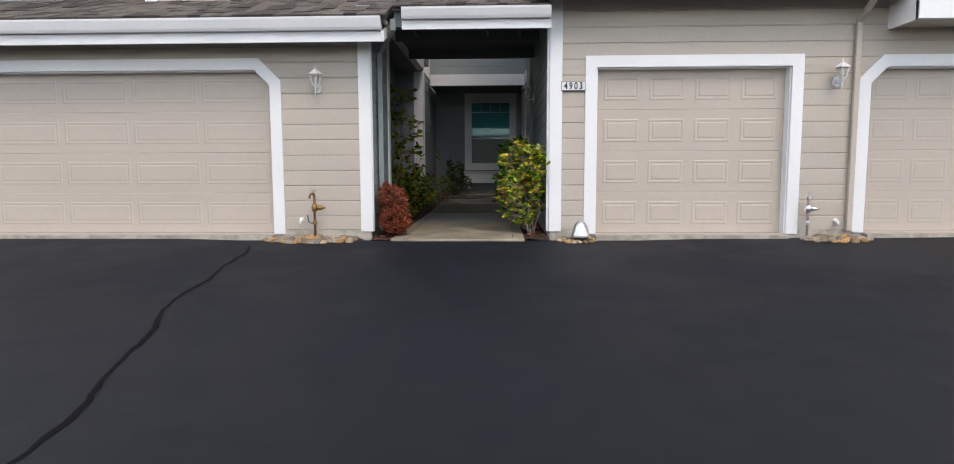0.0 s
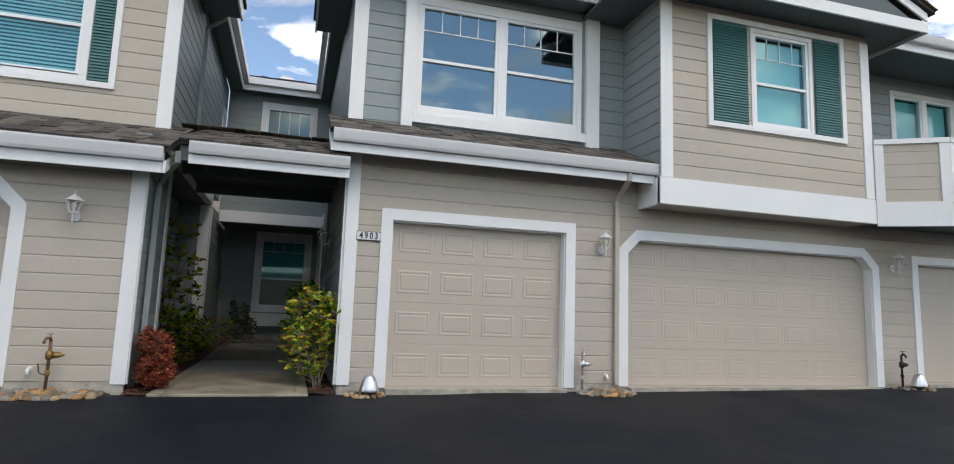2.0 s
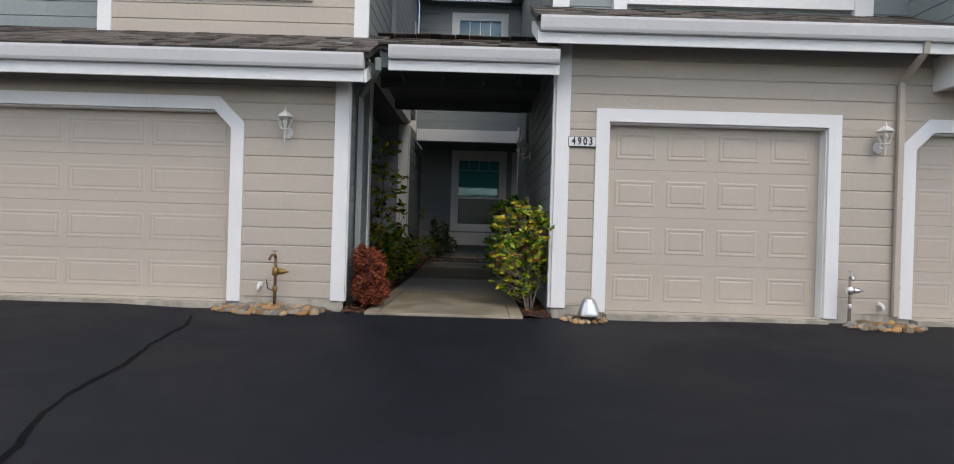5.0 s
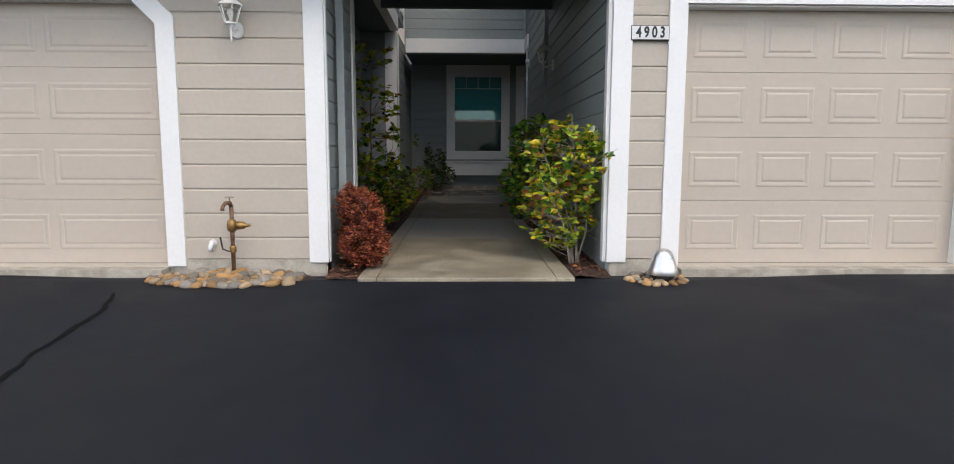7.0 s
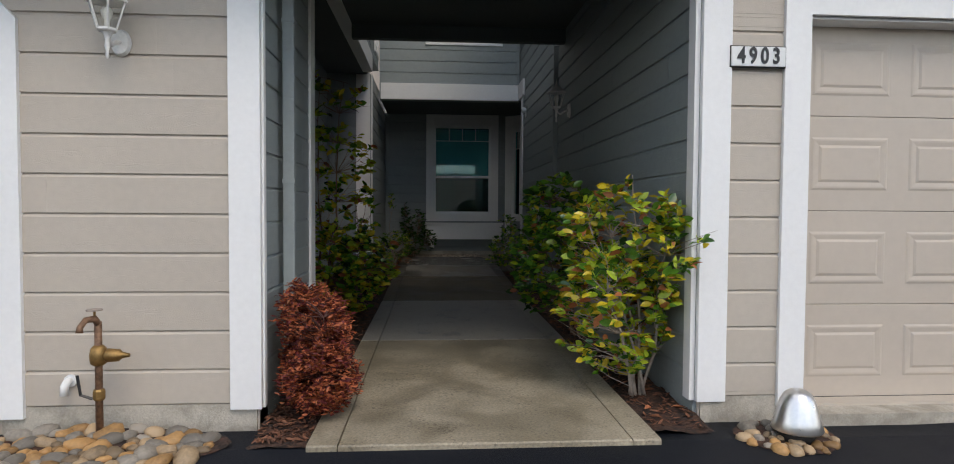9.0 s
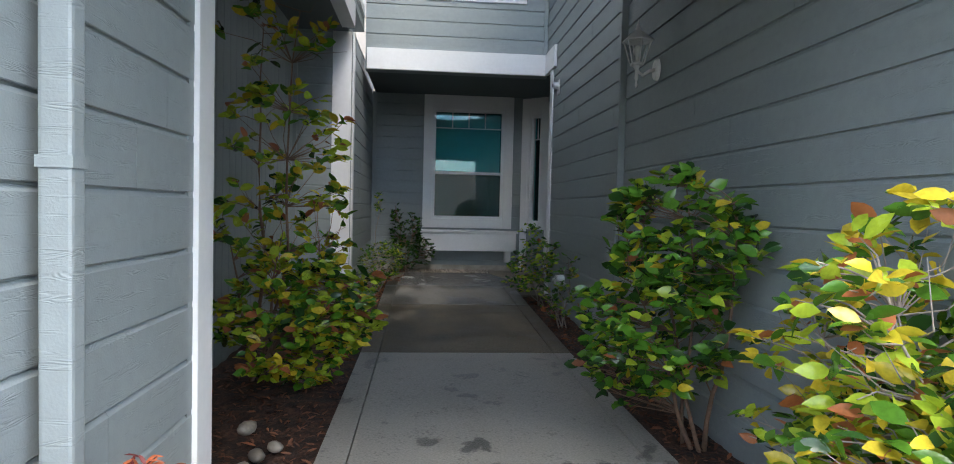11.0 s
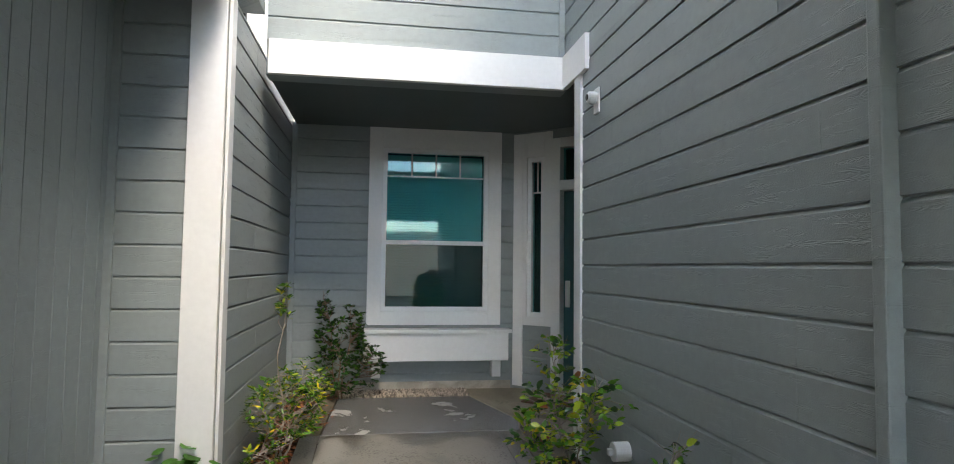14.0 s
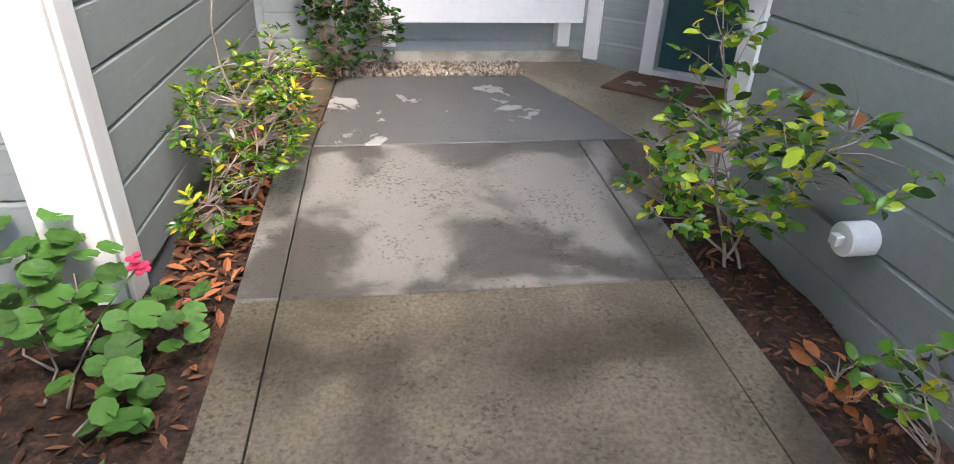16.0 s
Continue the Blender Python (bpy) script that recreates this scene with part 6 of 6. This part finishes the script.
# camellias on the passage wall
plant("camellia_shrub", "glossy green camellia shrub against the passage wall", "shrub", (0.62, 9.75, 0.0),
      [(0.46, 9.65, 1.02, 0.32, 0.55, 0.34, 4.5), (0.40, 9.75, 0.62, 0.33, 0.52, 0.36, 3.2), (0.35, 10.1, 0.40, 0.25, 0.5, 0.28, 1.6)],
      CAM_B, 310, 7, [(0.5, 9.65, 1.28), (0.42, 10.0, 1.1), (0.6, 9.35, 1.2), (0.3, 9.75, 0.8)], 8, BARK, bare=14, rad=0.013)
plant("camellia_shrub", "yellowing camellia shrub with bare twigs near the passage entrance", "shrub", (0.60, 8.06, -0.03),
      [(0.50, 8.08, 0.92, 0.36, 0.42, 0.34, 4.0), (0.46, 8.08, 0.48, 0.36, 0.42, 0.38, 4.6), (0.66, 7.75, 0.85, 0.20, 0.28, 0.26, 1.2), (0.45, 8.62, 0.62, 0.22, 0.22, 0.30, 0.9)],
      CAM_C, 340, 7, [(0.55, 8.05, 1.28), (0.3, 8.1, 1.0), (0.7, 7.85, 1.1), (0.5, 8.3, 0.9), (0.35, 7.85, 0.6), (0.45, 8.62, 0.9)], 14, GREYTWIG, bare=80, rad=0.012)
CAM_S = leaf_set(((L_GREEN, 5.0), (L_DARK, 2.2), (L_LIME, 3.0), (L_YELLOW, 0.6), (L_RUST, 0.12)), 0.060, 0.032)
# red heavenly bamboo
NAN = leaf_set(((L_RED, 3.4), (L_BRICK, 4.0), (L_RUST, 0.8)), 0.031, 0.0105, 0.2)
plant("red_shrub", "compact brick-red shrub with fine pointed leaves", "shrub", (-1.30, 7.85, -0.03),
      [(-1.22, 7.74, 0.18, 0.22, 0.24, 0.20, 3.0), (-1.30, 8.02, 0.20, 0.20, 0.22, 0.20, 2.0), (-1.20, 7.90, 0.44, 0.13, 0.16, 0.16, 1.8), (-1.36, 7.80, 0.50, 0.11, 0.14, 0.17, 1.4), (-1.28, 8.05, 0.52, 0.08, 0.10, 0.13, 0.6), (-1.38, 7.86, 0.58, 0.06, 0.07, 0.10, 0.25), (-1.14, 7.66, 0.36, 0.09, 0.10, 0.12, 0.7)],
      NAN, 1150, 14, [(-1.3, 7.85, 0.6), (-1.2, 7.7, 0.5), (-1.42, 8.0, 0.5), (-1.25, 8.05, 0.4)], 5, REDTWIG, rad=0.007, spread=0.08, flat=0.9)
# azalea along the back bed
AZ = leaf_set(((L_GREEN, 5.0), (L_LIME, 1.6), (L_DARK, 1.8), (L_YELLOW, 0.7)), 0.048, 0.015, 0.15)
plant("azalea_shrub", "loose azalea shrub with narrow green and yellow leaves", "shrub", (-1.30, 14.5, 0.08),
      [(-1.26, 14.45, 0.45, 0.28, 0.40, 0.26, 4.5), (-1.20, 14.9, 0.5, 0.24, 0.3, 0.24, 2.0), (-1.35, 14.1, 0.22, 0.14, 0.14, 0.10, 0.5), (-1.28, 14.45, 1.2, 0.05, 0.06, 0.14, 0.35)],
      AZ, 240, 10, [(-1.28, 14.45, 1.3), (-1.1, 14.5, 0.55), (-1.4, 14.3, 0.5), (-1.2, 14.9, 0.65), (-1.36, 14.1, 0.25)], 21, GREYTWIG, rad=0.008, spread=0.03, flat=0.4)
plant("azalea_shrub", "small low azalea clump at the edge of the mulch bed", "shrub", (-1.40, 12.72, 0.02),
      [(-1.40, 12.72, 0.20, 0.19, 0.18, 0.12, 1.0)], AZ, 60, 9, [(-1.3, 12.7, 0.22), (-1.5, 12.75, 0.22), (-1.42, 12.6, 0.18), (-1.38, 12.85, 0.2)], 22, GREYTWIG, rad=0.005, spread=0.025, flat=0.4)
DK = leaf_set(((L_DARK, 6), (L_GREEN, 1.0)), 0.045, 0.024)
plant("evergreen_shrub", "dark evergreen shrub with small leaves by the porch wall", "shrub", (-1.02, 16.12, 0.17),
      [(-1.14, 16.12, 0.85, 0.10, 0.12, 0.40, 1.6), (-0.90, 16.10, 0.75, 0.16, 0.14, 0.34, 2.2), (-0.72, 16.05, 0.50, 0.16, 0.14, 0.20, 1.2), (-1.0, 16.0, 0.42, 0.22, 0.2, 0.2, 1.5)],
      DK, 240, 7, [(-1.17, 16.12, 1.2), (-0.9, 16.1, 1.05), (-0.68, 16.05, 0.6), (-1.0, 16.05, 0.7)], 24, BARK, rad=0.008, spread=0.04)
# small camellias in the right-hand bed
plant("camellia_shrub", "open young camellia with green leaves beside the door recess", "shrub", (0.64, 13.82, 0.07),
      [(0.52, 13.85, 0.50, 0.28, 0.42, 0.26, 4.0), (0.50, 14.05, 0.85, 0.14, 0.22, 0.16, 1.0), (0.60, 13.4, 0.70, 0.16, 0.3, 0.14, 0.9), (0.35, 13.9, 0.30, 0.15, 0.25, 0.14, 0.8)],
      CAM_S, 150, 5, [(0.5, 14.05, 0.98), (0.45, 13.8, 0.6), (0.6, 13.4, 0.75), (0.32, 13.9, 0.35)], 31, GREYTWIG, bare=14, rad=0.008)
plant("camellia_shrub", "small half-bare camellia in a mulch bed", "shrub", (0.62, 12.70, 0.03),
      [(0.58, 12.7, 0.28, 0.18, 0.30, 0.20, 2.2), (0.62, 12.5, 0.62, 0.1, 0.16, 0.12, 0.8)],
      CAM_S, 42, 4, [(0.62, 12.5, 0.7), (0.5, 12.8, 0.35), (0.62, 12.95, 0.4), (0.48, 12.55, 0.25)], 33, GREYTWIG, bare=26, rad=0.007)
plant("seedling", "tiny seedling with green and orange leaves in the mulch", "plant", (0.60, 13.12, 0.04),
      [(0.60, 13.12, 0.12, 0.10, 0.12, 0.05, 1.0)], leaf_set(((L_GREEN, 3), (L_RUST, 3)), 0.075, 0.032), 7, 3, [(0.6, 13.12, 0.14), (0.54, 13.05, 0.1)], 35, GREYTWIG, rad=0.004)


# geranium with round scalloped leaves
def round_leaf(mat, rad):
    n = 33
    vs = [(0, 0, 0)]
    for ring, h in ((0.55, 0.10), (1.0, 0.20)):
        for i in range(n):
            a = 0.1 + (2 * math.pi - 0.2) * i / (n - 1)
            k = rad * ring * (1 + (0.05 * math.cos(i * math.pi / 2) if ring == 1 else 0))
            vs.append((k * math.cos(a), k * math.sin(a), rad * h * 0.8 + 0.05 * rad * math.sin(3 * a)))
    fs = [(0, 1 + i, 2 + i) for i in range(n - 1)] + [(1 + i, 1 + n + i, 2 + n + i, 2 + i) for i in range(n - 1)]
    me = bpy.data.meshes.new("leaf")
    me.from_pydata(vs, [], fs)
    me.materials.append(mat)
    for f in me.polygons:
        f.use_smooth = True
    return me


ger = thing("geranium", "sprawling geranium with round green leaves and one pink flower", "plant", (-1.70, 13.25, 0.03))
gr = random.Random(17)
gl = [round_leaf(L_GERAN, 0.047), round_leaf(L_GERAN, 0.036)]
for gx2, gy2, gz2 in ((-1.62, 13.60, 0.28), (-1.75, 13.66, 0.34), (-1.50, 13.42, 0.22), (-1.90, 13.25, 0.18), (-1.42, 13.20, 0.14), (-1.88, 12.95, 0.16), (-1.36, 13.50, 0.2), (-1.66, 13.42, 0.26)):
    tip = Vector((gx2 + 1.70, gy2 - 13.25, gz2 - 0.03))
    part("stem", tube([(tip.x * 0.55 + gr.uniform(-0.1, 0.1), tip.y * 0.55 + gr.uniform(-0.1, 0.1), 0.0), (tip.x * 0.7 + gr.uniform(-0.08, 0.08), tip.y * 0.7 + gr.uniform(-0.08, 0.08), 0.05), tip], [0.006, 0.004, 0.0025], 6), GREYTWIG, ger, smooth=True)
    for k in range(12):
        o = new("leaf", gr.choice(gl))
        o.parent = ger
        o.matrix_basis = pose(tip.x + gr.uniform(-0.11, 0.11), tip.y + gr.uniform(-0.11, 0.11), tip.z + gr.uniform(-0.06, 0.07), gr.uniform(-12, 38), gr.uniform(-22, 22), gr.uniform(-40, 40))
part("stem", tube([(0.12, 0.2, 0.1), (0.22, 0.3, 0.22), (0.27, 0.34, 0.27)], [0.004, 0.003, 0.003], 5), L_GERAN, ger)
for k in range(12):
    bm = bmesh.new()
    bmesh.ops.create_icosphere(bm, subdivisions=1, radius=0.016, matrix=Matrix.Translation((0.27 + gr.uniform(-0.03, 0.03), 0.34 + gr.uniform(-0.03, 0.03), 0.28 + gr.uniform(-0.018, 0.018))) @ Matrix.Diagonal((1, 1, 0.5, 1)))
    part("petal", bm, PINK, ger, "pink petals")

# ---------------------------------------------------------------- distance on the right
hedge = thing("hedge", "dense dark green clipped hedge beyond the building", "hedge", (21.0, 13.0, 0.0))
hr = random.Random(40)
hmesh = [leaf_data("leaf", HEDGE, 0.10, 0.06, 0.3, 0.2), leaf_data("leaf", HEDGE, 0.13, 0.07, 0.2, 0.3)]
core = bmesh.new()
box(core, -1.1, 12.0, -0.55, 0.75, 0.0, 1.95, 0.2)
part("core", core, HEDGE, hedge)
vs, fs = [], []
for _ in range(14000):
    x, y, z = hr.uniform(-1.3, 12.0), -0.62 + hr.uniform(-0.12, 0.1), hr.uniform(0.05, 2.05)
    if hr.random() < 0.3:
        y, z = hr.uniform(-0.6, 0.7), 2.0 + hr.uniform(-0.1, 0.14)
    if hr.random() < 0.12:
        x, y = -1.2 + hr.uniform(-0.1, 0.1), hr.uniform(-0.6, 0.7)
    y -= 0.15 * noise.noise(Vector((x * 1.2, z * 1.5, 0)))
    me = hr.choice(hmesh)
    m = Matrix.LocRotScale((x, y, z), Euler((hr.uniform(-1.5, 1.5), hr.uniform(-1.5, 1.5), hr.uniform(0, 6.28))), None)
    k = len(vs)
    vs += [m @ v.co for v in me.vertices]
    fs += [tuple(i + k for i in f.vertices) for f in me.polygons]
me2 = bpy.data.meshes.new("foliage")
me2.from_pydata(vs, [], fs)
me2.materials.append(HEDGE)
o = new("foliage", me2)
o.parent = hedge
o["kind"] = "stuff"
fence = thing("fence", "dark weathered board fence behind the hedge", "fence", (20.0, 14.6, 0.0))
for k in range(60):
    part("board", boxes((k * 0.26, k * 0.26 + 0.25, 0, 0.03, 0.0, 2.52 + 0.02 * math.sin(k * 3.1))), FENCE, fence)
lawn = bmesh.new()
lv = [lawn.verts.new(v) for v in ((14.2, 9.6, 0.085), (40, 9.6, 0.085), (40, 13.2, 0.085), (14.2, 13.2, 0.085))]
lawn.faces.new(lv)
tagged(link_mesh("ground_lawn", lawn, GRASS), "strip of shaded lawn before the hedge", "lawn", "", "structure")
pv = bmesh.new()
box(pv, 13.25, 40, 7.7, 9.6, -0.02, 0.11, 0.01)
pave = tagged(link_mesh("pavement", pv, FOUND), "pale concrete pavement at the building's end", "pavement", "", "structure")
# neighbouring house
house = thing("neighbour_house", "grey stucco house with an arched white window and dark gable roof", "house", (31.5, 20.0, 0.0))
part("wall", boxes((-0.5, 16.0, 0.0, 8.0, -0.1, 7.4)), FARWALL, house)
part("gable", prism([(-0.5, 7.3), (16.0, 7.3), (7.75, 10.6)], lambda u, n, z: Vector((u, n, z)), 0.3), FARWALL, house)
for s in (1, -1):
    a = [(7.75 - s * 9.1, 7.0), (7.75 - s * 9.1, 7.35), (7.75, 11.0), (7.75, 10.65)]
    part("roof", prism([(x, z + 0.12) for x, z in a], lambda u, n, z: Vector((u, n - 0.8, z)), 9.0), FARROOF, house)
    part("barge_board", prism(a, lambda u, n, z: Vector((u, n - 0.85, z)), 0.08), WHITE, house)
arch = [(2.75, 3.4), (2.75, 4.9)] + [(4.45 - 1.7 * math.cos(math.pi * k / 14), 4.9 + 0.75 * math.sin(math.pi * k / 14)) for k in range(1, 14)] + [(6.15, 4.9), (6.15, 3.4)]
w = part("window", prism(arch, lambda u, n, z: Vector((u, -n, z)), 0.06), WHITE, house, "white arched window frame")
inner = [(3.1, 3.7), (3.1, 4.85)] + [(4.45 - 1.35 * math.cos(math.pi * k / 14), 4.85 + 0.5 * math.sin(math.pi * k / 14)) for k in range(1, 14)] + [(5.8, 4.85), (5.8, 3.7)]
part("pane", prism(inner, lambda u, n, z: Vector((u, -0.061 - n, z)), 0.01), BLACK, w)
for a in (3.1, 4.5):
    part("pane", boxes((a, a + 1.2, -0.075, -0.062, 2.6, 3.3)), BLACK, w)
part("window_frame", boxes((2.75, 6.15, -0.06, 0, 2.4, 3.4)), WHITE, w)
vn = part("gable_vent", boxes((3.7, 5.6, -0.04, 0, 7.1, 7.9)), FARWALL, house)
for k in range(6):
    part("slat", boxes((3.75, 5.55, -0.07, -0.041, 7.14 + 0.12 * k, 7.19 + 0.12 * k)), FARROOF, vn)
# low eave at the far corner of the building
le = trim("white-edged low eave at the end of the building")
part("rake_board", prism([(7.5, 2.35), (7.5, 2.5), (9.0, 3.1), (9.0, 2.95)], lambda u, n, z: Vector((13.75 + n, u, z)), 0.04), WHITE, le)
part("soffit", prism([(7.5, 2.5), (9.0, 3.1), (9.0, 3.15), (7.5, 2.55)], lambda u, n, z: Vector((13.04 + n, u, z)), 0.75), SOFFITSHADE, le)
part("fascia_board", boxes((13.05, 13.75, 7.47, 7.5, 2.35, 2.52)), WHITE, le)
